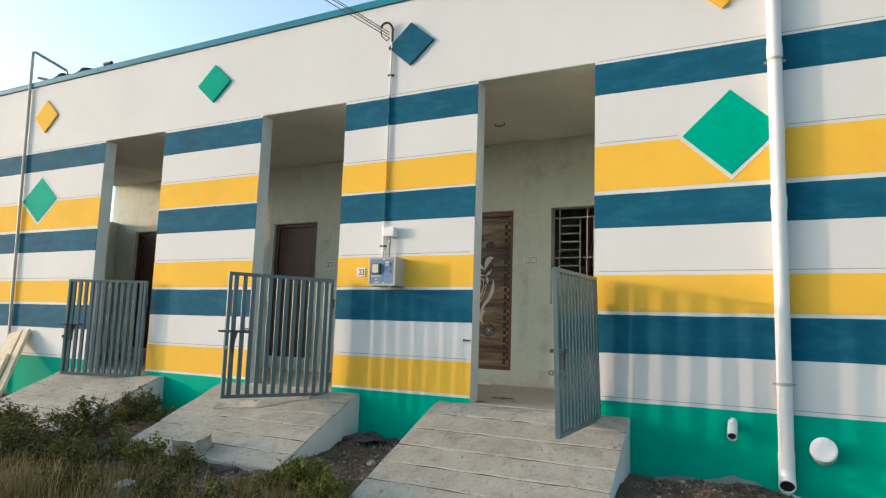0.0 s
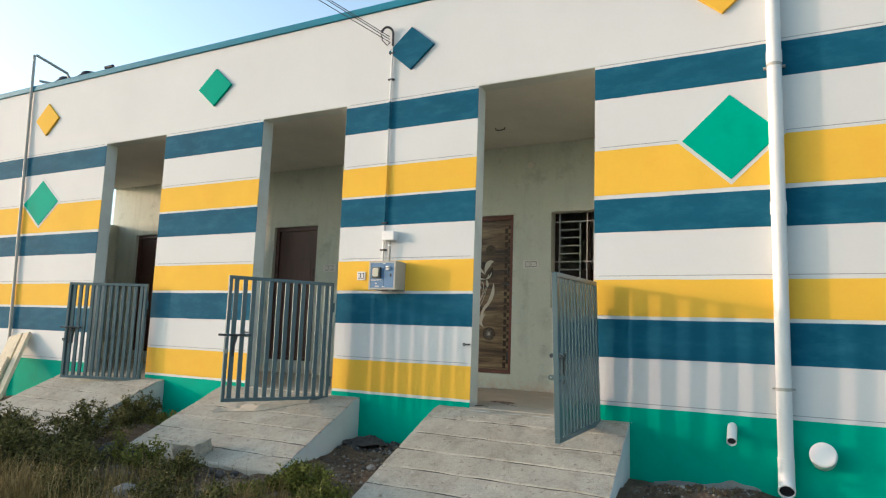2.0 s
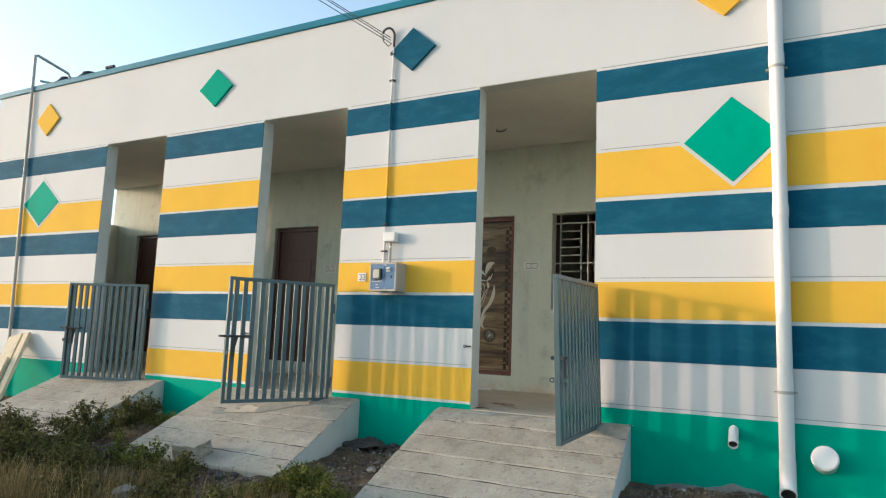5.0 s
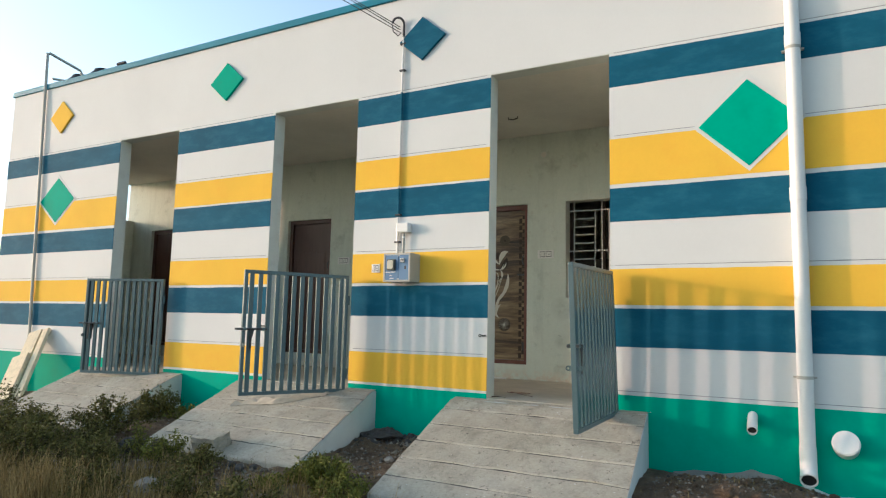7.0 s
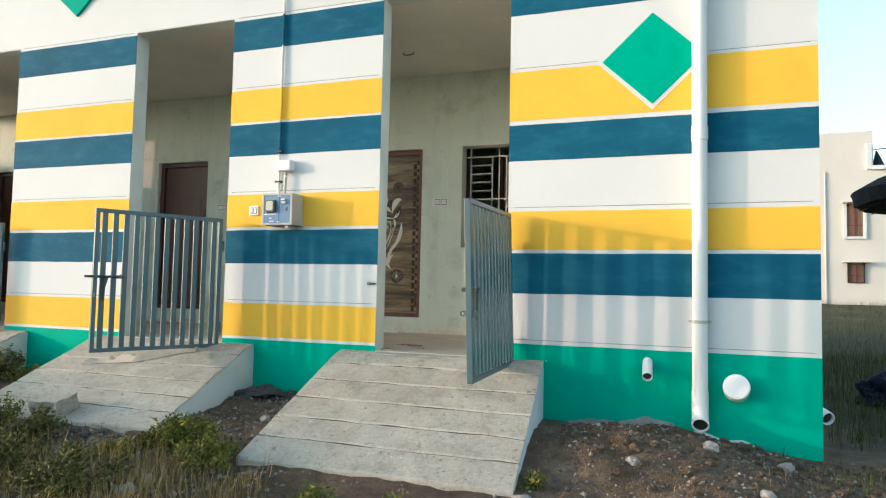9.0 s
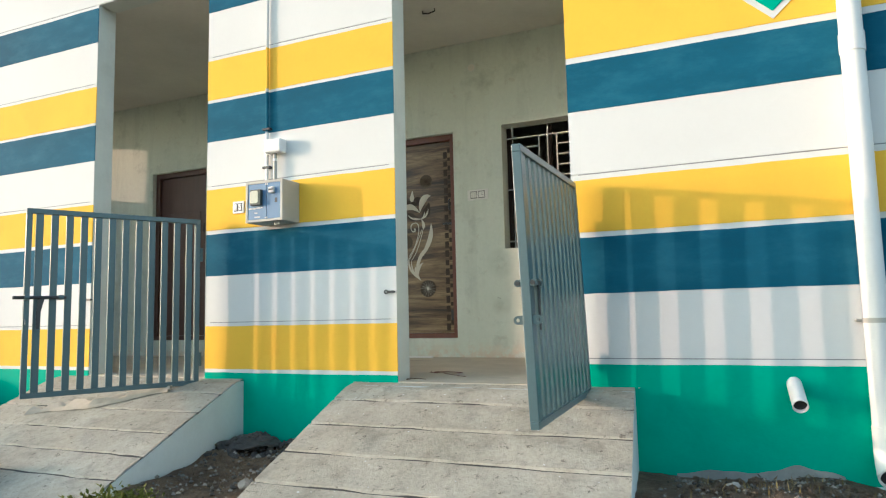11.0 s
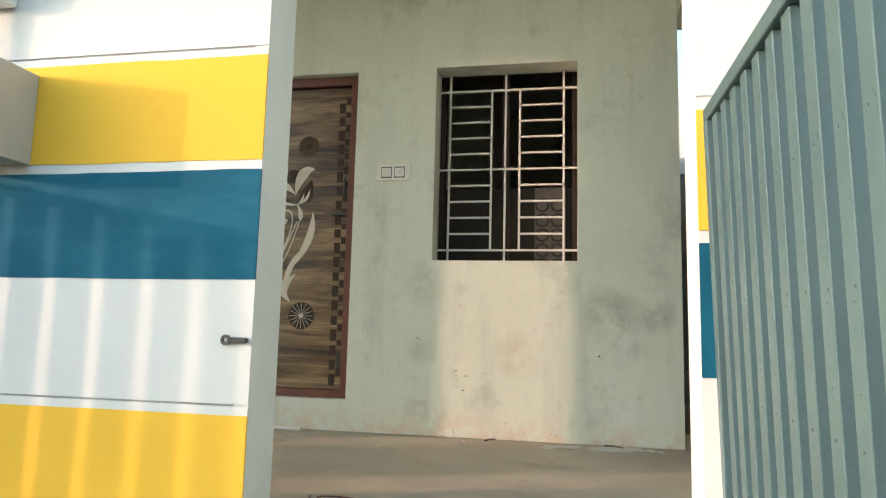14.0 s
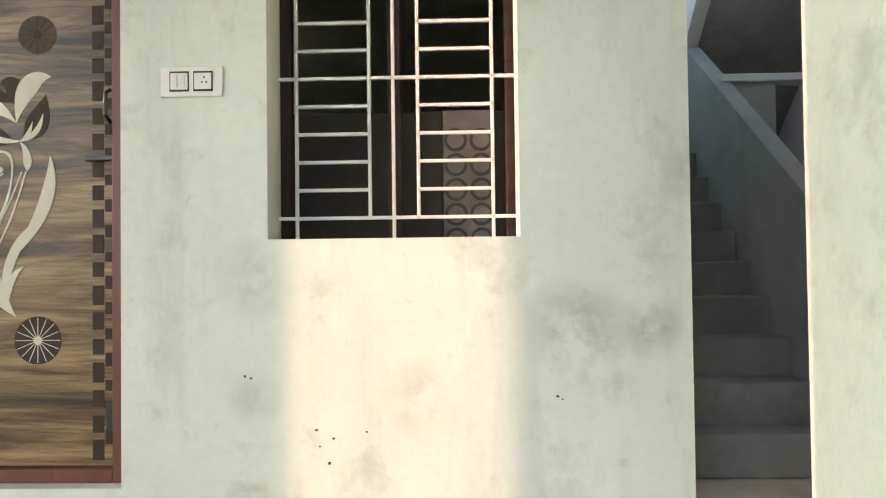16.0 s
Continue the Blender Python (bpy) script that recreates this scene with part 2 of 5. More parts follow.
def porch_mat():
    """Grey-green lime plaster: trowel clouds, damp blotches, streaks, and worn salts along the floor."""
    m, nt, bs = tree_of("porch_plaster")
    n1, n2 = noise_node(nt, 1.0, 5, 0.6), noise_node(nt, 28, 5, 0.7)
    col = ramp_node(nt, n1.outputs[0], ((0.3, (0.63, 0.67, 0.59)), (0.7, (0.71, 0.74, 0.66)))).outputs[0]
    col = mixed(nt, col, ramp_node(nt, n2.outputs[0], ((0.3, grey(0.90)), (0.7, grey(1.0)))).outputs[0], 0.7, "MULTIPLY")
    blot = ramp_node(nt, noise_node(nt, 2.3, 9, 0.72).outputs[0], ((0.54, grey(0.0)), (0.74, grey(0.75)))).outputs[0]
    col = mixed(nt, col, (0.33, 0.37, 0.32), blot)
    streak = ramp_node(nt, noise_node(nt, 3.0, 6, 0.6, (2.2, 2.2, 0.28)).outputs[0], ((0.50, grey(0.0)), (0.78, grey(0.5)))).outputs[0]
    col = mixed(nt, col, (0.43, 0.46, 0.41), streak)
    rub = ramp_node(nt, noise_node(nt, 9, 7, 0.7).outputs[0], ((0.60, grey(0.0)), (0.72, grey(0.35)))).outputs[0]
    col = mixed(nt, col, (0.40, 0.33, 0.26), rub)
    mottle = ramp_node(nt, noise_node(nt, 7, 8, 0.7).outputs[0], ((0.40, grey(0.0)), (0.60, grey(1.0)))).outputs[0]
    for sxx, szz, rr, amount, tone in ((1.06, 0.74, 0.17, 0.75, (0.33, 0.37, 0.31)), (1.32, 0.74, 0.10, 0.8, (0.31, 0.35, 0.29)), (1.16, 0.55, 0.16, 0.5, (0.36, 0.40, 0.34)),
                                       (1.14, 0.17, 0.10, 0.7, (0.72, 0.74, 0.70)), (0.53, 0.50, 0.13, 0.6, (0.45, 0.36, 0.26)), (-0.06, 0.92, 0.13, 0.6, (0.36, 0.39, 0.33)), (-0.06, 0.50, 0.09, 0.5, (0.36, 0.39, 0.33))):
        far, cn = nt.nodes.new("ShaderNodeVectorMath"), nt.nodes.new("ShaderNodeTexCoord")
        far.operation = "DISTANCE"
        far.inputs[1].default_value = (sxx, 2.24, szz)
        nt.links.new(cn.outputs["Object"], far.inputs[0])
        fall = nt.nodes.new("ShaderNodeMapRange")
        fall.inputs[1].default_value, fall.inputs[2].default_value, fall.inputs[3].default_value, fall.inputs[4].default_value = rr * 0.35, rr * 1.25, amount, 0.0
        nt.links.new(far.outputs["Value"], fall.inputs[0])
        both = nt.nodes.new("ShaderNodeMath")
        both.operation = "MULTIPLY"
        nt.links.new(fall.outputs[0], both.inputs[0])
        nt.links.new(mottle, both.inputs[1])
        col = mixed(nt, col, tone, both.outputs[0])
    co, sx, mr = nt.nodes.new("ShaderNodeTexCoord"), nt.nodes.new("ShaderNodeSeparateXYZ"), nt.nodes.new("ShaderNodeMapRange")
    nt.links.new(co.outputs["Object"], sx.inputs[0])
    nt.links.new(sx.outputs[2], mr.inputs[0])
    mr.inputs[1].default_value, mr.inputs[2].default_value, mr.inputs[3].default_value, mr.inputs[4].default_value = 0.0, 0.16, 1.0, 0.0
    mul = nt.nodes.new("ShaderNodeMath")
    mul.operation = "MULTIPLY"
    nt.links.new(mr.outputs[0], mul.inputs[0])
    nt.links.new(ramp_node(nt, noise_node(nt, 11, 8, 0.75).outputs[0], ((0.45, grey(0.0)), (0.58, grey(1.0)))).outputs[0], mul.inputs[1])
    col = mixed(nt, col, (0.62, 0.52, 0.42), mul.outputs[0])
    nt.links.new(col, bs.inputs["Base Color"])
    bs.inputs["Roughness"].default_value = 0.85
    bs.inputs["Specular IOR Level"].default_value = 0.12
    bumped(nt, bs, n2.outputs[0], 0.35, 0.005)
    return m


M_PORCH = porch_mat()


def door_mat():
    m, nt, bs = tree_of("veneer_wood")
    n1 = noise_node(nt, 1.5, 9, 0.66, (0.6, 1.0, 6.0))
    n1.inputs["Distortion"].default_value = 0.7
    n2 = noise_node(nt, 6, 8, 0.75, (0.8, 1.0, 14.0))
    col = ramp_node(nt, n1.outputs[0], ((0.36, (0.028, 0.015, 0.008)), (0.44, (0.100, 0.054, 0.024)), (0.53, (0.205, 0.128, 0.058)), (0.64, (0.33, 0.225, 0.112)))).outputs[0]
    col = mixed(nt, col, ramp_node(nt, n2.outputs[0], ((0.36, grey(0.30)), (0.55, grey(1.0)))).outputs[0], 0.75, "MULTIPLY")
    nt.links.new(col, bs.inputs["Base Color"])
    bs.inputs["Roughness"].default_value = 0.4
    return m


M_DOOR = door_mat()


def glass_mat():
    m, nt, bs = tree_of("window_glass")
    bs.inputs["Base Color"].default_value = (0.02, 0.02, 0.022, 1)
    bs.inputs["Roughness"].default_value = 0.08
    return m


M_GLASS = glass_mat()


# ---- mesh helpers ----
def box(bm, x0, x1, y0, y1, z0, z1, bevel=0.0):
    b2 = bmesh.new()
    bmesh.ops.create_cube(b2, size=1)
    for v in b2.verts:
        v.co = Vector((x0 + (v.co.x + 0.5) * (x1 - x0), y0 + (v.co.y + 0.5) * (y1 - y0), z0 + (v.co.z + 0.5) * (z1 - z0)))
    if bevel:
        bmesh.ops.bevel(b2, geom=list(b2.edges), offset=bevel, segments=2, affect="EDGES", profile=0.5)
    join(bm, b2)
    return bm


def join(bm, other, m=None):
    ms = bpy.data.meshes.new("t")
    if m is not None:
        other.transform(m)
    other.to_mesh(ms)
    other.free()
    bm.from_mesh(ms)
    bpy.data.meshes.remove(ms)
    return bm


def cyl(bm, p0, p1, r0, r1=None, n=16, caps=True):
    p0, p1 = Vector(p0), Vector(p1)
    d = p1 - p0
    b2 = bmesh.new()
    bmesh.ops.create_cone(b2, cap_ends=caps, segments=n, radius1=r0, radius2=r0 if r1 is None else r1, depth=d.length)
    return join(bm, b2, Matrix.Translation((p0 + p1) / 2) @ d.to_track_quat("Z", "Y").to_matrix().to_4x4())


def tube(bm, pts, r, n=10, taper=None):
    """A round bar along a line of points."""
    pts = [Vector(p) for p in pts]
    rings = []
    for i, p in enumerate(pts):
        d = (pts[min(i + 1, len(pts) - 1)] - pts[max(i - 1, 0)]).normalized()
        a = d.orthogonal().normalized() if i == 0 else (last - d * last.dot(d)).normalized()
        last = a
        b = d.cross(a)
        rr = r if taper is None else r * (1 + (taper - 1) * i / (len(pts) - 1))
        rings.append([bm.verts.new(p + (a * math.cos(t) + b * math.sin(t)) * rr) for t in (2 * math.pi * k / n for k in range(n))])
    for r0, r1 in zip(rings, rings[1:]):
        for k in range(n):
            bm.faces.new((r0[k], r0[(k + 1) % n], r1[(k + 1) % n], r1[k]))
    bm.faces.new(rings[0][::-1])
    bm.faces.new(rings[-1])
    return bm


def pipe(bm, p0, p1, ro, ri, n=24):
    """A hollow pipe with open ends."""
    p0, p1 = Vector(p0), Vector(p1)
    q = (p1 - p0).to_track_quat("Z", "Y").to_matrix()
    ring = lambda p, r: [bm.verts.new(p + q @ Vector((r * math.cos(2 * math.pi * k / n), r * math.sin(2 * math.pi * k / n), 0))) for k in range(n)]
    a, b, c, d = ring(p0, ro), ring(p1, ro), ring(p1, ri), ring(p0, ri)
    for u, v in ((a, b), (b, c), (c, d), (d, a)):
        for k in range(n):
            bm.faces.new((u[k], u[(k + 1) % n], v[(k + 1) % n], v[k]))
    return bm


def prism(bm, outline, y0, y1):
    """A flat outline of (x, z), pushed through from y0 to y1."""
    a = [bm.verts.new((x, y0, z)) for x, z in outline]
    b = [bm.verts.new((x, y1, z)) for x, z in outline]
    n = len(a)
    bm.faces.new(a)
    bm.faces.new(b[::-1])
    for k in range(n):
        bm.faces.new((a[k], b[k], b[(k + 1) % n], a[(k + 1) % n]))
    return bm


def mesh_of(name, bm, material, smooth=False):
    bmesh.ops.recalc_face_normals(bm, faces=bm.faces)
    ms = bpy.data.meshes.new(name)
    bm.to_mesh(ms)
    bm.free()
    ms.materials.append(material)
    if smooth:
        for p in ms.polygons:
            p.use_smooth = True
        ms.set_sharp_from_angle(angle=radians(40))
    return ms


def part(name, bm, material, parent=None, label="", smooth=False):
    ob = new(name, mesh_of(name, bm, material, smooth))
    if parent is not None:
        ob.parent = parent
        ob.matrix_parent_inverse = parent.matrix_basis.inverted()
    if label:
        ob["label"] = label
    return ob


def base(name, x, y, z, label, category, group=""):
    ob = new(name)
    ob.matrix_basis = pose(x, y, z)
    ob.empty_display_size = 0.1
    return tagged(ob, label, category, group)


def structure(ob, label, category="wall"):
    return tagged(ob, label, category, "", "structure")


def slab(name, dims, material, label, category="wall", bevel=0.0):
    return structure(part(name, box(bmesh.new(), *dims, bevel), material), label, category)


# ---- large structure ----
XL, XR, TOP = -8.75, 3.446, 4.255
PANELS = [(XL, -5.88), (-4.65, -2.937), (-1.69, -0.05), (1.145, XR)]
HEAD, T, BACK = 3.20, 0.175, 2.24

# painted bands from the plinth upward: paint, bottom, top
WIDE = [("g", -0.95, 0.120), ("w", 0.120, 0.150), ("w", 0.157, 0.532), ("b", 0.532, 0.862), ("w", 0.862, 0.893), ("y", 0.893, 1.208),
        ("w", 1.208, 1.240), ("w", 1.247, 1.632), ("b", 1.632, 1.936), ("w", 1.936, 1.974), ("y", 1.974, 2.390), ("w", 2.390, 2.418),
        ("w", 2.425, 2.878), ("b", 2.878, 3.174), ("w", 3.174, HEAD)]
NARROW = [("g", -0.95, 0.036), ("w", 0.036, 0.064), ("y", 0.064, 0.380), ("w", 0.380, 0.404), ("w", 0.411, 0.760), ("b", 0.760, 1.080),
          ("w", 1.080, 1.110), ("y", 1.110, 1.428), ("w", 1.428, 1.452), ("w", 1.459, 1.808), ("b", 1.808, 2.118), ("w", 2.118, 2.142),
          ("y", 2.142, 2.460), ("w", 2.460, 2.486), ("w", 2.493, 2.862), ("b", 2.862, 3.172), ("w", 3.172, HEAD)]
PAINT = {"g": (M_GREEN, "green plinth paint"), "w": (M_WHITE, ""), "b": (M_BLUE, "blue painted stripe"), "y": (M_YELLOW, "yellow painted stripe")}

bm = bmesh.new()
for x0, x1 in PANELS:
    box(bm, x0, x1, 0.004, T, -0.95, HEAD)
box(bm, XL, XR, 0.004, T, HEAD, TOP)
wall_front = structure(part("wall_front", bm, M_JAMB), "striped white, blue, yellow and green plastered front wall")


def wavy_band(x0, x1, z0, z1, y0, y1, seed):
    """A painted plaster band whose edges waver slightly, as brushed by hand."""
    bm = bmesh.new()
    n = max(2, int((x1 - x0) / 0.045))
    lo, hi, lob, hib = [], [], [], []
    for k in range(n + 1):
        x = x0 + (x1 - x0) * k / n
        w0 = 0.0035 * noise.noise((x * 2.3, seed * 7.1, 0)) + 0.0022 * noise.noise((x * 9.7, seed * 3.3, 4)) if z0 > -0.9 else 0
        w1 = 0.0035 * noise.noise((x * 2.3, seed * 7.1 + 50, 0)) + 0.0022 * noise.noise((x * 9.7, seed * 3.3 + 50, 4))
        lo.append(bm.verts.new((x, y0, z0 + w0)))
        hi.append(bm.verts.new((x, y0, z1 + w1)))
        lob.append(bm.verts.new((x, y1, z0 + w0)))
        hib.append(bm.verts.new((x, y1, z1 + w1)))
    for k in range(n):
        bm.faces.new((lo[k], lo[k + 1], hi[k + 1], hi[k]))
        bm.faces.new((hi[k], hi[k + 1], hib[k + 1], hib[k]))
        bm.faces.new((lo[k + 1], lo[k], lob[k], lob[k + 1]))
    for k in (0, n):
        bm.faces.new((lo[k], hi[k], hib[k], lob[k]))
    return bm


for i, (x0, x1) in enumerate(PANELS):
    for j, (c, z0, z1) in enumerate(WIDE if i in (0, 3) else NARROW):
        if c == "w":
            bm = box(bmesh.new(), x0, x1, 0.0, 0.004, z0 - 0.006 if z1 - z0 < 0.05 and j and j != 1 else z0, z1)
        else:
            bm = wavy_band(x0, x1, z0, z1, -0.0025, 0.004, i * 20 + j)
        part("stripe" if c in "by" else "plinth_band" if c == "g" else "plaster_band", bm, PAINT[c][0], wall_front, PAINT[c][1])
for x0, x1 in PANELS:
    for z in [b[2] for b, c in zip(WIDE if x0 in (XL, PANELS[3][0]) else NARROW, (WIDE if x0 in (XL, PANELS[3][0]) else NARROW)[1:]) if c[1] - b[2] > 0.005] + [HEAD]:
        # Dark backing strip paints the shadow line of the score.
        bm = box(bmesh.new(), x0 + 0.045, x1 - 0.045, 0.0028, 0.0050, z + 0.001, z + 0.0062)
        part("groove_shade", bm, M_GROOVE_SHADE, wall_front, "scored line in the plaster, its shade put in as dark grey")
bm = box(bmesh.new(), XL, XR, 0.0, 0.004, HEAD + 0.007, TOP)
part("plaster_band", bm, M_WHITE, wall_front)
part("coping", box(bmesh.new(), XL - 0.02, XR + 0.02, -0.025, T + 0.03, TOP, TOP + 0.085, 0.008), M_TEAL, wall_front, "teal painted parapet coping")


def diamond(x, z, hw, hh, paint, proud, border=0.0, label=""):
    out = lambda k: [(x - hw - k, z), (x, z - hh - k * 0.95), (x + hw + k, z), (x, z + hh + k * 0.95)]
    if border:
        part("diamond_border", prism(bmesh.new(), out(border), -0.006, 0.003), M_WHITE, wall_front)
    bm = prism(bmesh.new(), out(0), -0.008 - proud, 0.003)
    bmesh.ops.bevel(bm, geom=[e for e in bm.edges], offset=0.004, segments=1, affect="EDGES")
    part("diamond", bm, paint, wall_front, label)


for s, x, z, w, h in ((1, 2.293, 2.405, 0.385, 0.367), (1, -7.30, 2.43, 0.43, 0.345)):
    a, b, k = (x - w - 0.052, z + 0.006), (x - 0.004, z + h + 0.056), 0.005
    # Thin grey strip drawn as the shadow line along the diamond's upper left edge.
    part("groove_shade", prism(bmesh.new(), [a, (a[0] + k, a[1]), (b[0] + k, b[1]), b], -0.0012, 0.003), M_JAMB, wall_front)
diamond(2.293, 2.405, 0.385, 0.367, M_GREEN, 0.004, 0.045, "green painted diamond with a white border")
diamond(-7.30, 2.43, 0.43, 0.345, M_GREEN, 0.004, 0.045, "green painted diamond with a white border")
diamond(-7.345, 3.735, 0.285, 0.255, M_YELLOW, 0.02, 0, "yellow raised plaster diamond")
diamond(-3.79, 3.728, 0.29, 0.25, M_GREEN, 0.02, 0, "green raised plaster diamond")
diamond(-0.862, 3.74, 0.285, 0.242, M_BLUE, 0.02, 0, "blue raised plaster diamond")
diamond(2.25, 3.745, 0.285, 0.245, M_YELLOW, 0.02, 0, "yellow raised plaster diamond")

# shell behind the front: side walls, veranda, rooms, roof
DEEP = 8.2
slab("wall_right", (XR - T, XR, T, DEEP, -0.95, TOP), M_WHITE, "plain white plastered side wall of the row")
bm = bmesh.new()
box(bm, XL, XL + T, T, 0.75, -0.95, TOP)
box(bm, XL, XL + T, 0.75, BACK, -0.95, 2.50)
box(bm, XL, XL + T, 0.75, BACK, 3.22, TOP)
box(bm, XL, XL + T, BACK, DEEP, -0.95, TOP)
structure(part("wall_left", bm, M_PORCH), "plastered end wall with an open gap above a parapet")
slab("wall_back", (XL, XR, DEEP, DEEP + T, -0.95, TOP), M_WHITE, "plain white plastered back wall")
slab("floor", (XL + T, XR - T, 0.0, DEEP, -0.95, -0.004), M_FLOOR, "dusty grey cement veranda floor", "floor")
bm = box(bmesh.new(), XL + T, 1.46, T, BACK, HEAD + 0.02, HEAD + 0.17)
structure(part("ceiling", bm, M_CEIL), "grey plastered veranda ceiling", "ceiling")
slab("roof", (XL + T, 1.46, BACK, DEEP, HEAD + 0.02, HEAD + 0.17), M_CONC, "flat concrete roof slab", "roof")

# back wall of the veranda, with three doors and three windows
UNITS = (0.0, -3.27, -6.62)
DX0, DX1, DZ0, DZ1 = -1.412, -0.535, 0.190, 2.295
WX0, WX1, WZ0, WZ1 = -0.012, 0.873, 1.057, 2.300
cuts = sorted([(u + DX0, u + DX1, DZ0, DZ1) for u in UNITS] + [(u + WX0, u + WX1, WZ0, WZ1) for u in UNITS])
bm = bmesh.new()
x = XL + T
for x0, x1, z0, z1 in cuts:
    box(bm, x, x0, BACK, BACK + T, 0, HEAD + 0.02)
    box(bm, x0, x1, BACK, BACK + T, 0, z0)
    box(bm, x0, x1, BACK, BACK + T, z1, HEAD + 0.02)
    x = x1
box(bm, x, 1.46, BACK, BACK + T, 0, HEAD + 0.02)
bmesh.ops.remove_doubles(bm, verts=bm.verts, dist=0.0005)
structure(part("wall_veranda", bm, M_PORCH), "stained grey plastered house wall behind the veranda")
slab("wall_stair_side", (1.26, 1.46, BACK + T, DEEP, 0, HEAD + 0.17), M_PORCH, "grey plastered wall beside the stair")
slab("wall_room_back", (XL + T, 1.26, 5.2, 5.3, 0, HEAD + 0.02), M_PORCH, "plain plastered room wall")
for u in UNITS[:2]:
    slab("wall_room_side", (u - 1.75, u - 1.65, BACK + T, 5.2, 0, HEAD + 0.02), M_PORCH, "plain plastered room wall")
bm = box(bmesh.new(), 1.39, 1.57, T, 1.345, 0, HEAD + 0.02)
structure(part("wall_porch_side", bm, M_PORCH), "pale plastered side wall of the veranda")
slab("lintel", (1.462, 1.57, 1.345, BACK + T, 2.55, HEAD + 0.17), M_PORCH, "plastered beam over the way to the stair")
slab("roof_front", (1.572, XR - T, T, 2.3, HEAD + 0.02, HEAD + 0.17), M_CONC, "flat concrete roof slab", "roof")

# Added slab that keeps sky light off the lower steps.
slab("stair_shade_slab", (1.45, 2.2, 2.302, 3.9, HEAD + 0.02, HEAD + 0.17), M_CONC, "added flat concrete slab that shades the foot of the stair", "roof")

# stair: two flights with a landing
N, RISE, GO, SY, SX0, SX1 = 12, 0.19, 0.21, 2.90, 1.46, 2.32
YL, ZL = SY + GO * N, N * RISE
stair = base("stair", 1.78, 2.9, 0, "unpainted grey concrete stair with a sloping parapet", "stair")
stair["kind"] = "structure"


def worn_step(k):
    """One cast step with a chipped, slightly uneven nosing."""
    bm = box(bmesh.new(), SX0, SX1, SY + GO * k, SY + GO * (k + 1) + 0.02, max(0, RISE * k - 0.25), RISE * (k + 1), 0.008)
    bmesh.ops.subdivide_edges(bm, edges=[e for e in bm.edges if abs(e.verts[0].co.x - e.verts[1].co.x) > 0.5], cuts=9)
    for v in bm.verts:
        v.co += Vector((0, 0.008 * noise.noise((v.co.x * 6, k * 3.1, 0)), 0.006 * noise.noise((v.co.x * 5, k * 1.7, 4))))
    return bm


for k in range(N):
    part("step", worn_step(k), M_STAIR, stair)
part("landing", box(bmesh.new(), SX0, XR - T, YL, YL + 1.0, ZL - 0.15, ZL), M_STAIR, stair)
# Paler concrete here carries the sky light on the landing wall.
part("landing_wall", box(bmesh.new(), SX0, XR - T, YL + 1.0, YL + 1.1, 0, 2.76), M_CSIDE, stair, "plastered wall of the landing, pale for its sky light")


def yz_prism(x0, x1, outline):
    bm = bmesh.new()
    prism(bm, outline, x0, x1)
    for v in bm.verts:
        v.co = Vector((v.co.y, v.co.x, v.co.z))
    return bm


under = lambda y: 2.40 + 0.92 * (4.9 - y)
# Lower parapet gets the shade-darkened cement, the upper one the sky-lit pale tone.
part("parapet", yz_prism(SX1, SX1 + 0.11, [(SY + 0.1, 0), (YL - 0.5, 0), (YL - 0.5, 1.33 + 0.76 * (YL - 0.5 - 3.22)), (SY + 0.1, 1.16)]), M_SHADED_CEMENT, stair, "bare cement sloping parapet, darkened for the stairwell's shade")
part("upper_parapet", yz_prism(SX1, SX1 + 0.10, [(YL + 0.02, under(YL)), (YL + 0.02, 2.79), (3.0, 2.79 + 0.95 * (YL - 3.0)), (3.0, under(3.0))]), M_CSIDE, stair, "plastered parapet of the upper flight, pale for its sky light")
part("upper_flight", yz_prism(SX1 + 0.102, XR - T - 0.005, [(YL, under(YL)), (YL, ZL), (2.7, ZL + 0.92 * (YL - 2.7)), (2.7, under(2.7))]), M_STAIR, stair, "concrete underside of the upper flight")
part("wall_panel", box(bmesh.new(), SX1 + 0.11, 2.73, 4.28, 4.38, 0, 2.12), M_SHADED_CEMENT, stair)
part("beam", box(bmesh.new(), SX1 + 0.05, XR - T - 0.002, 4.25, 4.40, 2.12, 2.17, 0.006), M_CSIDE, stair)

# ---- ground ----


def ground_z(x, y):
    near = math.exp(-(min(0.0, y) / 1.3) ** 2)
    z = -0.66 + 0.22 * math.exp(-(min(0.0, y) / 2.0) ** 2)
    z += 0.08 * math.exp(-((x - 1.95) / 0.75) ** 2 - ((y + 0.8) / 0.5) ** 2)
    z -= 0.052 * math.exp(-((x - 2.05) / 0.6) ** 2 - (y / 0.4) ** 2)
    z += 0.05 * math.exp(-((x - 2.32) / 0.28) ** 2 - ((y + 0.1) / 0.5) ** 2)
    z -= 0.07 * math.exp(-((x - 0.55) / 1.15) ** 2 - ((y + 1.95) / 0.6) ** 2)
    z -= 0.17 * near / (1 + math.exp(max(-60.0, min(60.0, -(x - 2.95) * 5))))
    calm = min(1.0, max(0.0, (9.5 - math.hypot(x + 1, y + 2)) / 2.5))
    z += 0.05 * noise.noise((x * 0.9, y * 0.9, 3)) + calm * (0.035 * noise.noise((x * 3.1, y * 3.1, 8)) + 0.028 * noise.noise((x * 7, y * 7, 5)))
    z += 0.85 * min(1.0, max(0.0, (y - 8) / 14)) ** 1.5 * min(1.0, max(0.0, (x + 4) / 8))
    far = math.hypot(x + 2, y + 2)
    if far > 14:
        z += 0.02 * (far - 14) ** 0.5 * noise.noise((x * 0.05, y * 0.05, 1))
    return z


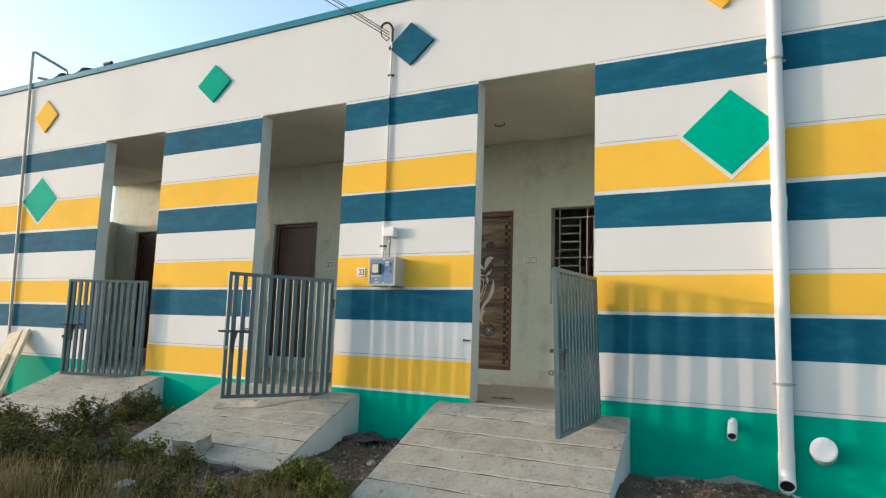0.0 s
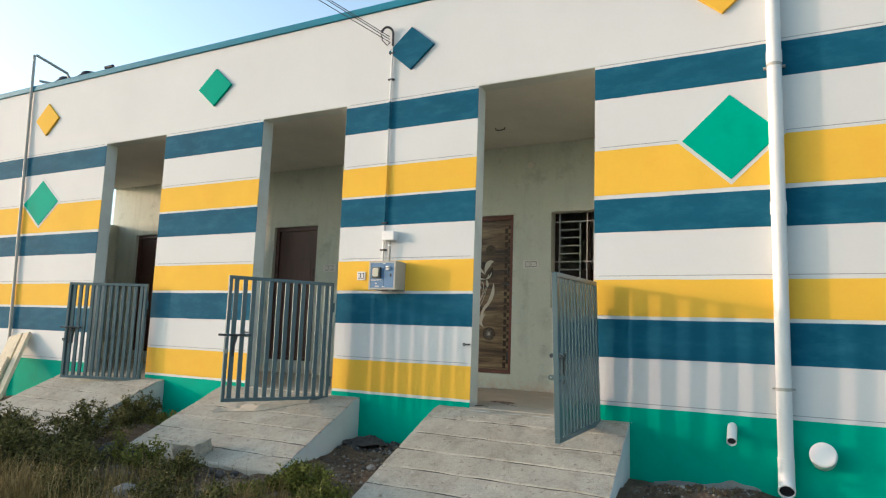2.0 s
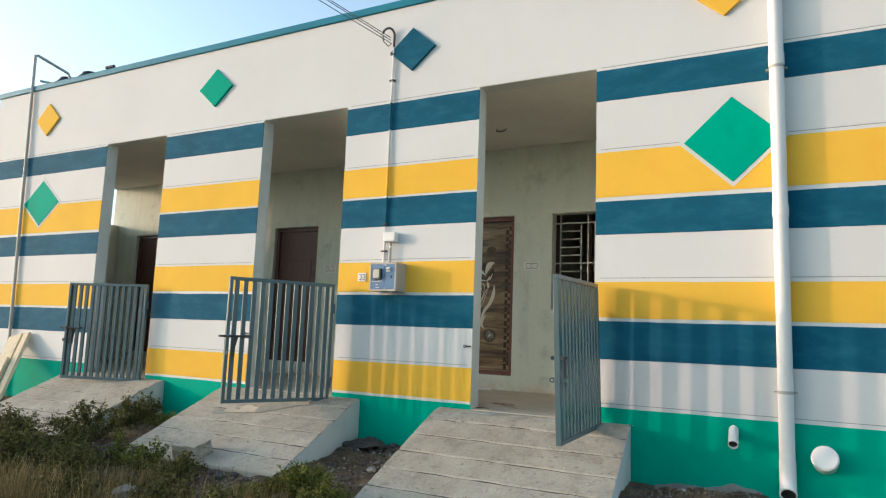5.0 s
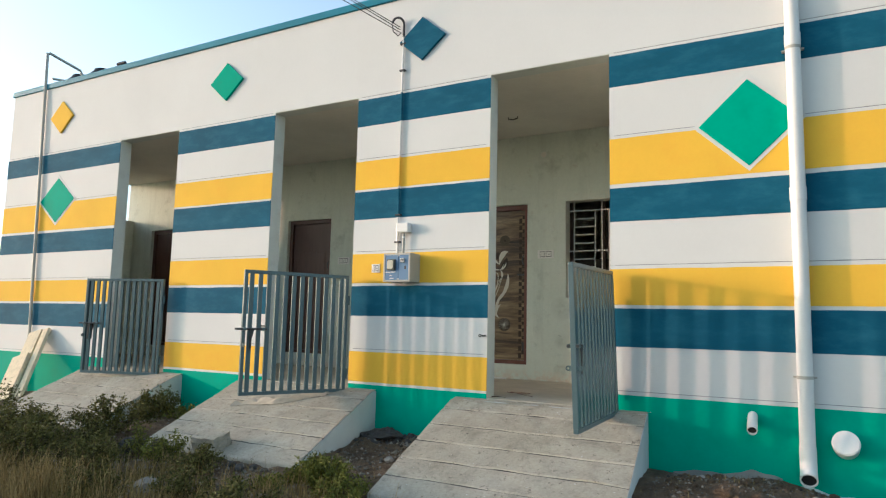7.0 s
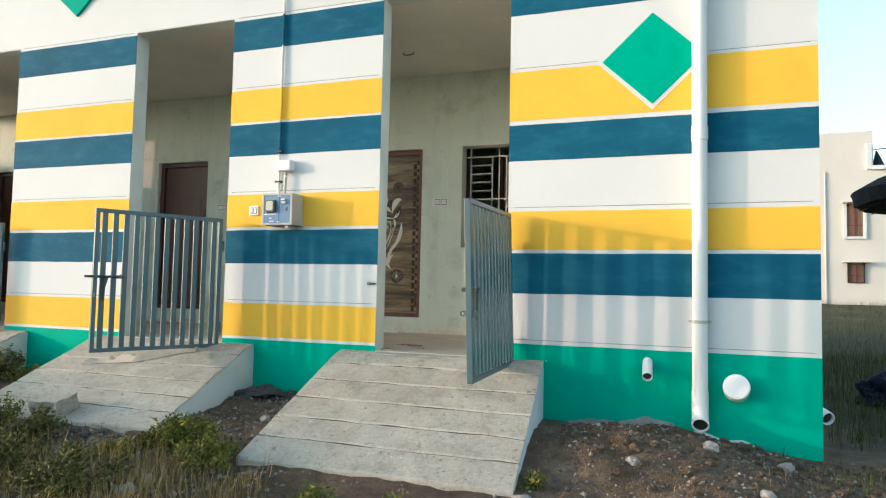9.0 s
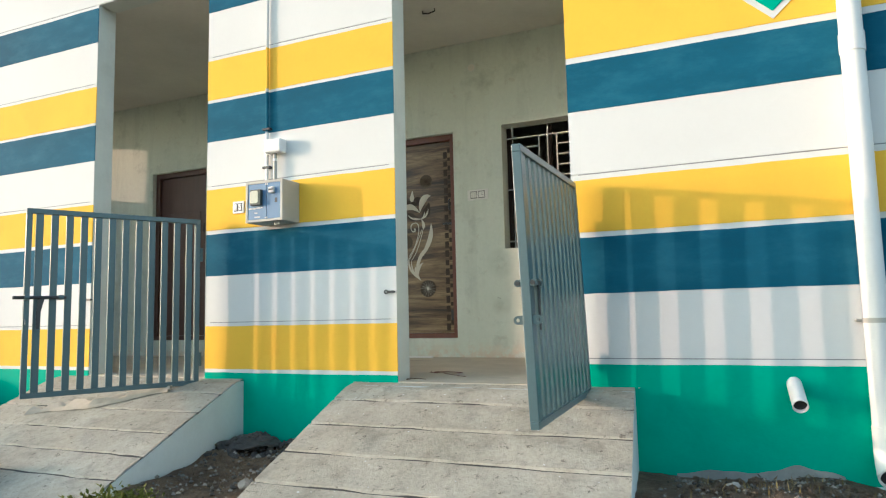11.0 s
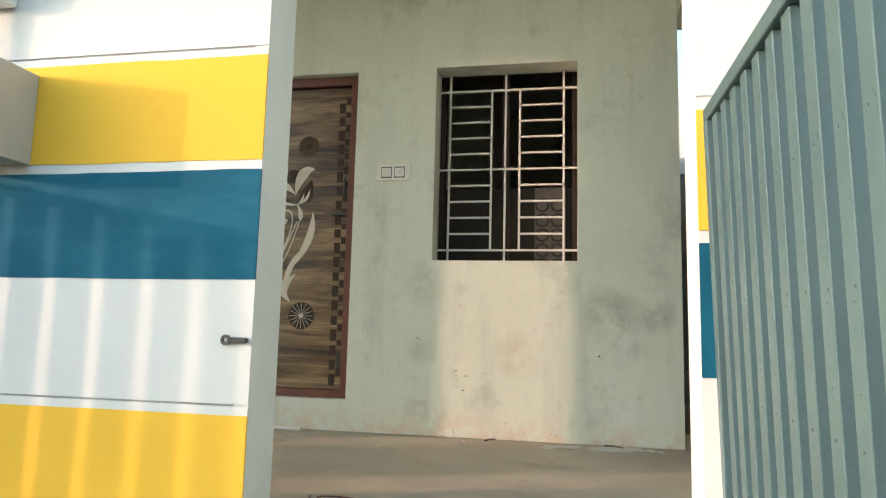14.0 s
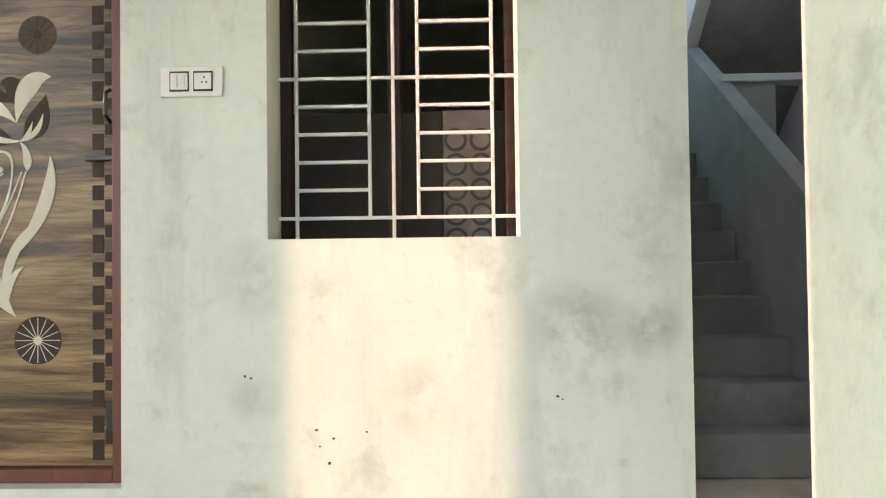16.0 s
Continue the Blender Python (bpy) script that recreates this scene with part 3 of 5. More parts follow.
def spread(lo, hi, step, reach):
    mid = list(np.arange(lo, hi + step / 2, step))
    out, d = [], step
    p = hi
    while p < reach:
        d *= 1.25
        p += d
        out.append(p)
    low, d, p = [], step, lo
    while p > -reach:
        d *= 1.25
        p -= d
        low.append(p)
    return low[::-1] + mid + out


gx, gy = spread(-7.5, 6.0, 0.055, 1500), spread(-6.5, 0.4, 0.055, 1500)
verts = [(x, y, ground_z(x, y)) for y in gy for x in gx]
w = len(gx)
faces = [(j * w + i, j * w + i + 1, (j + 1) * w + i + 1, (j + 1) * w + i) for j in range(len(gy) - 1) for i in range(w - 1)]
ms = bpy.data.meshes.new("ground")
ms.from_pydata(verts, [], faces)
ms.materials.append(M_GROUND)
for p in ms.polygons:
    p.use_smooth = True
structure(new("ground", ms), "bare brown earth with gravel, turning to rough grass", "ground")


# ---- ramps ----
def ramp(x0, x1, y1, z1, shift, top, label):
    """A sloping concrete ramp of six cast strips on pale rendered cheeks."""
    r = base("ramp", (x0 + x1) / 2, y1 / 2, -0.6, label, "ramp", "entrance ramps")
    at = lambda s, t: Vector((x0 + (x1 - x0) * s + shift * t, y1 * t, top + (z1 - top) * (t - 0.06) / 0.94 if t > 0.06 else top))
    cuts = [0.0, 0.19, 0.36, 0.53, 0.69, 0.84, 1.0]
    for a, b in zip(cuts, cuts[1:]):
        bm = bmesh.new()
        gap = 0.0028
        n = 14
        rows = []
        for t in (a + gap, a + gap + 0.006, (a + b) / 2, b - gap - 0.006, b - gap):
            edge = -0.010 if t in (a + gap, b - gap) else 0.0
            rows.append([bm.verts.new(at(k / n, t) + Vector((0, 0.016 * noise.noise((k * 0.6, round(t * 11) * 3.7, x0)), edge + 0.006 * noise.noise((k * 0.9, t * 14, x0 + 4))))) for k in range(n + 1)])
        for u, v in zip(rows, rows[1:]):
            for k in range(n):
                bm.faces.new((u[k], u[k + 1], v[k + 1], v[k]))
        if b == 1.0:
            toe = [bm.verts.new(v.co + Vector((0, -0.004, -0.30))) for v in rows[-1]]
            for k in range(n):
                bm.faces.new((rows[-1][k], rows[-1][k + 1], toe[k + 1], toe[k]))
        part("cast_strip", bm, M_CONC, r)
    # dark strip just below the surface at each joint
    for t in cuts[1:-1]:
        bm = bmesh.new()
        quad = [bm.verts.new(at(s, q) + Vector((0, 0, -0.0085))) for s, q in ((0, t - 0.012), (1, t - 0.012), (1, t + 0.012), (0, t + 0.012))]
        bm.faces.new(quad)
        part("joint", bm, M_DARKROCK, r, "dark strip under the joint")
    bm = bmesh.new()
    low = -1.0
    dz = Vector((0, 0, -0.012))
    a = [bm.verts.new(at(0, t) + dz) for t in (0, 0.06, 0.985)] + [bm.verts.new(Vector((*at(0, t).xy, low))) for t in (0.985, 0)]
    b = [bm.verts.new(at(1, t) + dz) for t in (0, 0.06, 0.985)] + [bm.verts.new(Vector((*at(1, t).xy, low))) for t in (0.985, 0)]
    bm.faces.new(a)
    bm.faces.new(b[::-1])
    for k in range(5):
        bm.faces.new((a[k], b[k], b[(k + 1) % 5], a[(k + 1) % 5]))
    part("ramp_body", bm, M_CSIDE, r, "pale rendered ramp sides")
    return r


ramp(-0.37, 1.46, -1.72, -0.555, 0.17, -0.008, "rough grey concrete ramp up to the open gate")
ramp(-3.22, -1.32, -1.54, -0.497, 0.26, -0.008, "rough grey concrete ramp with a broken block on it")
ramp(-6.15, -4.28, -1.45, -0.545, 0.15, -0.008, "rough grey concrete ramp beside leaning planks")


# ---- gates ----
def gate(hx, hy, tx, ty, label, reach=0.055, tilt=0.0, inner=0.24, sag=0.0, zb=0.60):
    """A welded gate of flat upright bars, built along +x from its hinge and turned to its tip."""
    L, H0, H1 = 1.12, -0.045, 1.185
    g = new("gate")
    tagged(g, label, "gate", "entrance gates")
    ps = []
    f = 0.034
    ps.append(part("top_rail", box(bmesh.new(), 0.0, L, -0.02, 0.02, H1 - f, H1, 0.003), M_GATE, g))
    ps.append(part("bottom_rail", box(bmesh.new(), 0.0, L, -0.02, 0.02, H0, H0 + f, 0.003), M_GATE, g))
    for x in (0.0, L - f):
        ps.append(part("stile", box(bmesh.new(), x, x + f, -0.021, 0.021, H0 + f, H1 - f, 0.003), M_GATE, g))
    n = 12
    bar = mesh_of("bar", box(bmesh.new(), -0.0215, 0.0215, -0.011, 0.011, H0 + f, H1 - f, 0.002), M_GATE)
    for k in range(n):
        b = new("bar", bar)
        b.parent = g
        b.location.x = f + (L - 2 * f) * (k + 0.5) / n
        ps.append(b)
    for s in (-1, 1):
        yb = 0.034 * s
        bm = cyl(bmesh.new(), (L - inner, yb, zb), (L + reach, yb, zb), 0.0105)
        bolt = part("bolt", bm, M_STEEL, g, "dark steel slide bolt")
        for x in (L - inner + 0.03, L - 0.017):
            part("bolt_ring", pipe(bmesh.new(), (x - 0.014, yb, zb), (x + 0.014, yb, zb), 0.0160, 0.0102, 16), M_GATE, bolt)
            part("bolt_strap", box(bmesh.new(), x - 0.014, x + 0.014, min(0.0212 * s, yb), max(0.0212 * s, yb), zb + 0.010, zb + 0.0155, 0.001), M_GATE, bolt)
        strap = prism(bmesh.new(), [(L - 0.118, zb), (L - 0.078, zb), (L - 0.070, zb - 0.10), (L - 0.072, zb - 0.205), (L - 0.090, zb - 0.205), (L - 0.094, zb - 0.10)], yb - 0.003, yb + 0.003)
        part("bolt_handle", strap, M_STEEL, bolt, "flat steel bolt handle")
        lz, bm = zb - 0.158, bmesh.new()
        outer = [(0.020, 0.019), (0.046, 0.019)] + [(0.046 + 0.019 * math.sin(a), 0.019 * math.cos(a)) for a in (0.4, 0.8, 1.2, 1.57, 1.94, 2.34, 2.74)] + [(0.046, -0.019), (0.020, -0.019)]
        ring = []
        for p, q in outer:
            d = Vector((p - 0.045, q)).normalized() * 0.009
            ring.append([bm.verts.new((L - 0.012 + e, s * u, lz + w)) for e in (-0.003, 0.003) for u, w in ((p, q), (0.045 + d.x, d.y))])
        for k, one in enumerate(ring):
            two = ring[(k + 1) % len(ring)]
            for i, j in ((0, 1), (3, 2), (2, 0), (1, 3)):
                bm.faces.new((one[i], one[j], two[j], two[i]))
        bmesh.ops.recalc_face_normals(bm, faces=list(bm.faces))
        part("padlock_eye", bm, M_GATE, g, "drilled steel lug")
    for z in (0.14, 0.92):
        part("hinge", cyl(bmesh.new(), (-0.012, 0, z - 0.05), (-0.012, 0, z + 0.05), 0.013, n=12), M_GATE, g)
    g.matrix_basis = Matrix.Translation((hx, hy, 0)) @ Matrix.Rotation(math.atan2(ty - hy, tx - hx), 4, "Z") @ Matrix.Rotation(radians(tilt), 4, "X") @ Matrix.Rotation(radians(sag), 4, "Y")
    return g


gate(1.203, -0.05, 1.199, -1.17, "slate grey steel bar gate standing open over the ramp", 0.004, 1.7, 0.14, 1.0, 0.575)
gate(-1.672, -0.09, -2.215, -1.10, "slate grey steel bar gate half open over the ramp")
gate(-4.615, -0.10, -5.68, -0.45, "slate grey steel bar gate swung open against the wall")



# ---- doors ----
def bez(p0, p1, p2, n=12):
    return [((1 - t) ** 2 * p0[0] + 2 * t * (1 - t) * p1[0] + t * t * p2[0], (1 - t) ** 2 * p0[1] + 2 * t * (1 - t) * p1[1] + t * t * p2[1]) for t in (k / n for k in range(n + 1))]


def blade(p0, p1, p2, wide, y, thick=0.002, bulge=0.5, ends=0.0):
    """A thin curved leaf or line in the plane of the door, widest at bulge along its way."""
    mid = bez(p0, p1, p2)
    n = len(mid) - 1
    a, b = [], []
    for k, (x, z) in enumerate(mid):
        q0, q1 = mid[max(0, k - 1)], mid[min(n, k + 1)]
        dx, dz = q1[0] - q0[0], q1[1] - q0[1]
        d = math.hypot(dx, dz) or 1
        t = k / n
        s = t / bulge * 0.5 if t < bulge else 0.5 + (t - bulge) / (1 - bulge) * 0.5
        h = wide * 0.5 * max(ends, math.sin(math.pi * s)) + 0.0004
        a.append((x - dz / d * h, z + dx / d * h))
        b.append((x + dz / d * h, z - dx / d * h))
    bm = bmesh.new()
    fa = [bm.verts.new((x, y - thick, z)) for x, z in a]
    fb = [bm.verts.new((x, y - thick, z)) for x, z in b]
    ba = [bm.verts.new((x, y, z)) for x, z in a]
    bb = [bm.verts.new((x, y, z)) for x, z in b]
    for k in range(n):
        bm.faces.new((fa[k], fa[k + 1], fb[k + 1], fb[k]))
        bm.faces.new((fa[k], ba[k], ba[k + 1], fa[k + 1]))
        bm.faces.new((fb[k], fb[k + 1], bb[k + 1], bb[k]))
    return bm


def disc(x, z, r, y, thick=0.002, n=28):
    return prism(bmesh.new(), [(x + r * math.cos(2 * math.pi * k / n), z + r * math.sin(2 * math.pi * k / n)) for k in range(n)], y - thick, y)


def door(u, name, printed, label):
    d = new(name)
    d.matrix_basis = pose(u + (DX0 + DX1) / 2, BACK, DZ0)
    structure(d, label, "door")
    x0, x1, yf = u + DX0, u + DX1, BACK + 0.055
    f = 0.062
    wood = M_FRAME if printed else M_DARKWOOD
    for nm, dims in (("door_frame", (x0, x0 + f, yf, yf + 0.10, DZ0, DZ1)), ("door_frame", (x1 - f, x1, yf, yf + 0.10, DZ0, DZ1)),
                     ("door_frame", (x0 + f, x1 - f, yf, yf + 0.10, DZ1 - f, DZ1)), ("threshold", (x0 + f, x1 - f, yf, yf + 0.10, DZ0, DZ0 + 0.05))):
        part(nm, box(bmesh.new(), *dims, 0.004), wood, d)
    yl = yf + 0.035
    leaf = part("door_leaf", box(bmesh.new(), x0 + f + 0.003, x1 - f - 0.003, yl, yl + 0.035, DZ0 + 0.053, DZ1 - f - 0.003, 0.002), M_DOOR if printed else M_DARKWOOD, d,
                "wood veneer leaf with a printed lily" if printed else "")
    part("handle", tube(bmesh.new(), [(x1 - 0.085, yl, 1.62), (x1 - 0.085, yl - 0.035, 1.60), (x1 - 0.085, yl - 0.035, 1.52), (x1 - 0.085, yl, 1.50)], 0.008, 8), M_STEEL, leaf, "dark steel pull handle")
    if not printed:
        for z in (0.55, 1.35):
            part("panel_mould", box(bmesh.new(), x0 + 0.16, x1 - 0.16, yl - 0.008, yl, z - 0.24, z + 0.42, 0.004), M_DARKWOOD, leaf)
        return d
    part("bolt", box(bmesh.new(), x1 - 0.17, x1 - 0.055, yl - 0.018, yl, 1.357, 1.375, 0.003), M_STEEL, leaf, "dark steel tower bolt")
    part("lock_plate", box(bmesh.new(), x1 - 0.10, x1 - 0.066, yl - 0.006, yl, 0.37, 0.47, 0.002), M_STEEL, leaf)
    inlay = mesh_of("inlay_block", box(bmesh.new(), -0.021, 0.021, -0.0015, 0.0, -0.032, 0.032), M_DECAL_DARK)
    inlay2 = mesh_of("inlay_block", box(bmesh.new(), -0.018, 0.018, -0.0012, 0.0, -0.022, 0.022), M_DECAL_DARK)
    for side in (0, 1):
        xi = x0 + f + 0.068 if side == 0 else x1 - f - 0.068
        xo = x0 + f + 0.024 if side == 0 else x1 - f - 0.024
        for k in range(20):
            for ms_, xx, dz in ((inlay, xi, 0.0), (inlay2, xo, 0.047)):
                b = new("inlay_block", ms_)
                b.parent = leaf
                b.location = (xx, yl, DZ0 + 0.11 + 0.094 * k + dz)
                b.scale = (1, 1, 1 + 0.15 * math.sin(k * 2.3 + side))
    lift = [0.0012]
    slide = Matrix.Translation((0.015, 0, -0.022))

    def P(*a, mat=M_DECAL, nm="lily_print", **k):
        lift[0] += 0.00012
        k.pop("thick", None)
        bm = blade(*a, yl, thick=lift[0], **k)
        bm.transform(slide)
        return part(nm, bm, mat, leaf)

    def Q(*a, **k):
        return P(*a, mat=M_DECAL_DARK, nm="lily_shade", **k)

    Q((-1.17, 1.56), (-1.13, 1.68), (-0.99, 1.60), 0.075, thick=0.0012)
    Q((-1.15, 1.55), (-1.10, 1.47), (-0.985, 1.455), 0.075, thick=0.0012)
    Q((-0.965, 1.47), (-0.90, 1.49), (-0.875, 1.63), 0.085, thick=0.0012)
    Q((-1.05, 1.67), (-0.98, 1.70), (-0.97, 1.55), 0.07, thick=0.0012)
    P((-1.195, 1.53), (-1.12, 1.665), (-0.985, 1.525), 0.062)
    P((-0.855, 1.695), (-0.96, 1.71), (-0.985, 1.525), 0.072)
    P((-1.075, 1.645), (-1.075, 1.70), (-1.066, 1.765), 0.05, bulge=0.25)
    P((-1.13, 1.515), (-1.07, 1.445), (-0.975, 1.457), 0.016)
    P((-1.06, 1.48), (-1.01, 1.45), (-0.97, 1.46), 0.014)
    P((-0.885, 1.56), (-0.90, 1.47), (-0.972, 1.457), 0.020)
    P((-0.925, 1.53), (-0.935, 1.475), (-0.972, 1.458), 0.014)
    P((-0.972, 1.455), (-0.935, 1.42), (-0.945, 1.345), 0.032, bulge=0.75)
    P((-0.950, 1.345), (-1.01, 1.12), (-1.085, 1.03), 0.007, ends=0.8)
    P((-0.965, 1.345), (-1.03, 1.17), (-1.115, 1.04), 0.006, ends=0.8)
    P((-1.0, 1.36), (-1.0, 1.22), (-1.115, 1.07), 0.009, ends=0.7)
    P((-1.0, 1.36), (-1.0, 1.425), (-1.05, 1.42), 0.011, ends=0.7)
    P((-1.05, 1.42), (-1.10, 1.41), (-1.09, 1.355), 0.011, ends=0.7)
    P((-1.09, 1.355), (-1.07, 1.31), (-1.035, 1.34), 0.010, ends=0.6)
    part("lily_print", disc(-1.030, 1.330, 0.011, yl, 0.006), M_DECAL, leaf)
    P((-1.115, 1.07), (-1.16, 0.92), (-0.985, 0.81), 0.020)
    P((-1.09, 1.03), (-1.11, 0.91), (-0.985, 0.81), 0.016)
    P((-0.858, 1.405), (-0.83, 1.20), (-1.030, 1.00), 0.050, bulge=0.40)
    P((-0.900, 1.17), (-1.02, 1.06), (-1.04, 0.90), 0.030, bulge=0.45)
    P((-0.950, 1.085), (-1.02, 1.03), (-1.03, 0.86), 0.026)
    P((-0.955, 0.995), (-1.02, 0.96), (-1.015, 0.85), 0.024)
    P((-1.050, 0.96), (-1.045, 0.88), (-0.985, 0.81), 0.030, bulge=0.35)
    for wx, wz, wr, ink in ((-0.890, 0.701, 0.088, 1), (-1.128, 1.197, 0.070, 0), (-0.892, 1.83, 0.072, 0)):
        part("wheel_print", disc(wx, wz, wr, yl, 0.0011), M_DECAL_DARK if ink else M_DECAL_FAINT, leaf)
        for k in range(16 if ink else 12):
            a = 2 * math.pi * k / (16 if ink else 12)
            c, s = math.cos(a), math.sin(a)
            part("wheel_print", blade((wx + c * 0.012, wz + s * 0.012), (wx + c * wr * 0.5, wz + s * wr * 0.5), (wx + c * wr * 0.95, wz + s * wr * 0.95), 0.0019, yl, ends=0.8), M_DECAL if ink else M_DECAL_DARK, leaf)
        part("wheel_print", disc(wx, wz, 0.016, yl, 0.0026, 14), M_DECAL if ink else M_DECAL_DARK, leaf)
    return d


door(0.0, "door_1", True, "closed wood-grain door with a printed lily in a red-brown frame")
door(UNITS[1], "door_2", False, "closed dark brown panelled door")
door(UNITS[2], "door_3", False, "closed dark brown panelled door")


# ---- windows with grilles ----
def window(u, name, label):
    w = new(name)
    w.matrix_basis = pose(u + (WX0 + WX1) / 2, BACK, WZ0)
    structure(w, label, "window")
    y, r = BACK + 0.145, 0.0065
    bar = lambda a, b: part("grille_bar", box(bmesh.new(), min(a[0], b[0]) - r, max(a[0], b[0]) + r, y - r, y + r, min(a[1], b[1]) - r, max(a[1], b[1]) + r, 0.002), M_GRILLE, w)
    for x in (0.058, 0.420, 0.788):
        bar((u + x, WZ0 + 0.003), (u + x, WZ1 - 0.003))
    for z in (1.138, 1.660, 2.183):
        bar((u + WX0 + 0.008, z), (u + WX1 - 0.008, z))
    for x in (0.331, 0.512):
        bar((u + x, 1.138), (u + x, 2.183))
    for x0, x1 in ((0.058, 0.331), (0.512, 0.788)):
        for lo, hi in ((1.138, 1.660), (1.660, 2.183)):
            for k in range(1, 5):
                z = lo + (hi - lo) * k / 5
                bar((u + x0, z), (u + x1, z))
    yb = BACK + 0.215
    for dims in ((WX0 - 0.03, WX0 + 0.03, 0.98, 2.36), (WX1 - 0.03, WX1 + 0.03, 0.98, 2.36), (0.39, 0.44, 1.03, 2.30)):
        part("window_frame", box(bmesh.new(), u + dims[0], u + dims[1], yb, yb + 0.05, dims[2], dims[3], 0.004), M_SASH, w)
    if u == 0.0:
        part("half_shutter", box(bmesh.new(), WX0, WX1, yb + 0.10, yb + 0.12, 1.0, 1.57, 0.003), M_SHUTTER, w, "dark brown half-height board behind the bars")
        carved = part("carved_panel", box(bmesh.new(), 0.60, 0.80, yb + 0.085, yb + 0.099, 1.01, 1.57, 0.003), M_CARVED, w, "dark grey carved panel with ring pattern")
        for k in range(5):
            for j in range(2):
                bm = pipe(bmesh.new(), (0.65 + 0.1 * j, yb + 0.079, 1.06 + 0.098 * k), (0.65 + 0.1 * j, yb + 0.086, 1.06 + 0.098 * k), 0.046, 0.034, 14)
                part("ring", bm, M_DARKROCK, carved)
    return w


window(0.0, "window_1", "deep window opening with a white welded grille")
window(UNITS[1], "window_2", "deep window opening with a white welded grille")
window(UNITS[2], "window_3", "deep window opening with a white welded grille")


# ---- veranda fittings ----
def switch_plate(x, y, z, w, h, label):
    s = base("switch_plate", x, y, z, label, "switch")
    part("plate", box(bmesh.new(), x - w / 2, x + w / 2, y - 0.012, y, z - h / 2, z + h / 2, 0.004), M_PVC, s)
    for k, cx in enumerate((x - w * 0.19, x + w * 0.19)):
        g = w * 0.155
        part("surround", box(bmesh.new(), cx - g, cx + g, y - 0.0135, y - 0.011, z - h * 0.33, z + h * 0.33), M_BLACK, s)
        part("module", box(bmesh.new(), cx - g + 0.0038, cx + g - 0.0038, y - 0.017, y - 0.012, z - h * 0.27, z + h * 0.27, 0.002), M_PVC, s)
        if k == 0:
            for q in (-0.4, 0.4):
                part("rocker", box(bmesh.new(), cx + q * g - 0.009, cx + q * g + 0.009, y - 0.021, y - 0.016, z - h * 0.2, z + h * 0.2, 0.002), M_GRILLE, s)
        else:
            for dx, dz in ((0, 0.013), (-0.008, -0.004), (0.008, -0.004)):
                part("socket_hole", cyl(bmesh.new(), (cx + dx + 0.006, y - 0.0185, z + dz), (cx + dx + 0.006, y - 0.016, z + dz), 0.0032, n=10), M_BLACK, s)
    return s


switch_plate(-0.276, BACK, 1.617, 0.222, 0.108, "white plastic switch and socket plate on the plaster")
switch_plate(UNITS[1] - 0.26, BACK, 1.617, 0.222, 0.108, "white plastic switch and socket plate on the plaster")
lb = base("lamp_box", -0.31, BACK, 2.94, "round grey ceiling-rose box set in the plaster", "junction box")
part("ring", pipe(bmesh.new(), (-0.31, BACK + 0.002, 2.94), (-0.31, BACK - 0.008, 2.94), 0.045, 0.037, 20), M_JAMB, lb)
part("cover", cyl(bmesh.new(), (-0.31, BACK + 0.002, 2.94), (-0.31, BACK - 0.004, 2.94), 0.037, n=20), M_CEIL, lb)
hk = base("fan_hook", -0.40, 1.40, 3.21, "dark steel fan hook in the veranda ceiling", "hook")
part("hook_bar", tube(bmesh.new(), [(-0.46, 1.40, 3.23), (-0.46, 1.40, 3.195), (-0.40, 1.40, 3.185), (-0.34, 1.40, 3.195), (-0.34, 1.40, 3.23)], 0.007, 8), M_STEEL, hk)
tr = base("plastic_trim", -1.2, 2.2, 0, "white plastic casing strip lying on the floor", "casing strip")
part("strip", box(bmesh.new(), -1.95, -0.80, 2.195, 2.222, -0.004, 0.016, 0.003), M_PVC, tr)

mk = base("floor_mark", 0.0, 0.6, 0, "dark crayon scribble on the cement floor", "scribble")
loop = [(0.02 + 0.085 * math.cos(a) * 1.3 - 0.05 * math.sin(a), 0.68 + 0.05 * math.sin(a), -0.003) for a in (0.35 * k for k in range(19))]
part("stroke", tube(bmesh.new(), loop, 0.0035, 5), M_FRAME, mk)
part("stroke", tube(bmesh.new(), [(-0.14, 0.73, -0.003), (-0.12, 0.66, -0.003), (-0.04, 0.62, -0.003)], 0.0035, 5), M_FRAME, mk)
part("stroke", tube(bmesh.new(), [(0.02, 0.60, -0.003), (0.14, 0.50, -0.003), (0.27, 0.40, -0.003)], 0.0035, 5), M_FRAME, mk)
chip = base("wood_chip", 0.01, 0.16, 0, "dark splinter of wood lying by the threshold", "splinter")
part("splinter", tube(bmesh.new(), [(-0.06, 0.12, 0.0), (0.0, 0.15, 0.004), (0.08, 0.16, 0.0)], 0.005, 5, 0.4), M_BARK, chip)


def hasp(x, z):
    h = base("hasp", x, 0, z, "small steel hasp plate on the wall edge", "hasp")
    bm = box(bmesh.new(), x - 0.04, x + 0.018, -0.014, -0.008, z - 0.008, z + 0.008, 0.002)
    part("arm", bm, M_STEEL, h)
    part("eye", pipe(bmesh.new(), (x - 0.045, -0.008, z), (x - 0.045, -0.015, z), 0.015, 0.007, 16), M_STEEL, h)
    part("stud", cyl(bmesh.new(), (x + 0.012, 0.004, z), (x + 0.012, -0.020, z), 0.007, n=10), M_STEEL, h)


hasp(-0.078, 0.588)
hasp(-2.94, 0.62)

# ---- electric meter, conduit and cables ----
mx0, mx1, mz0, mz1, my = -1.145, -0.825, 1.108, 1.400, -0.195
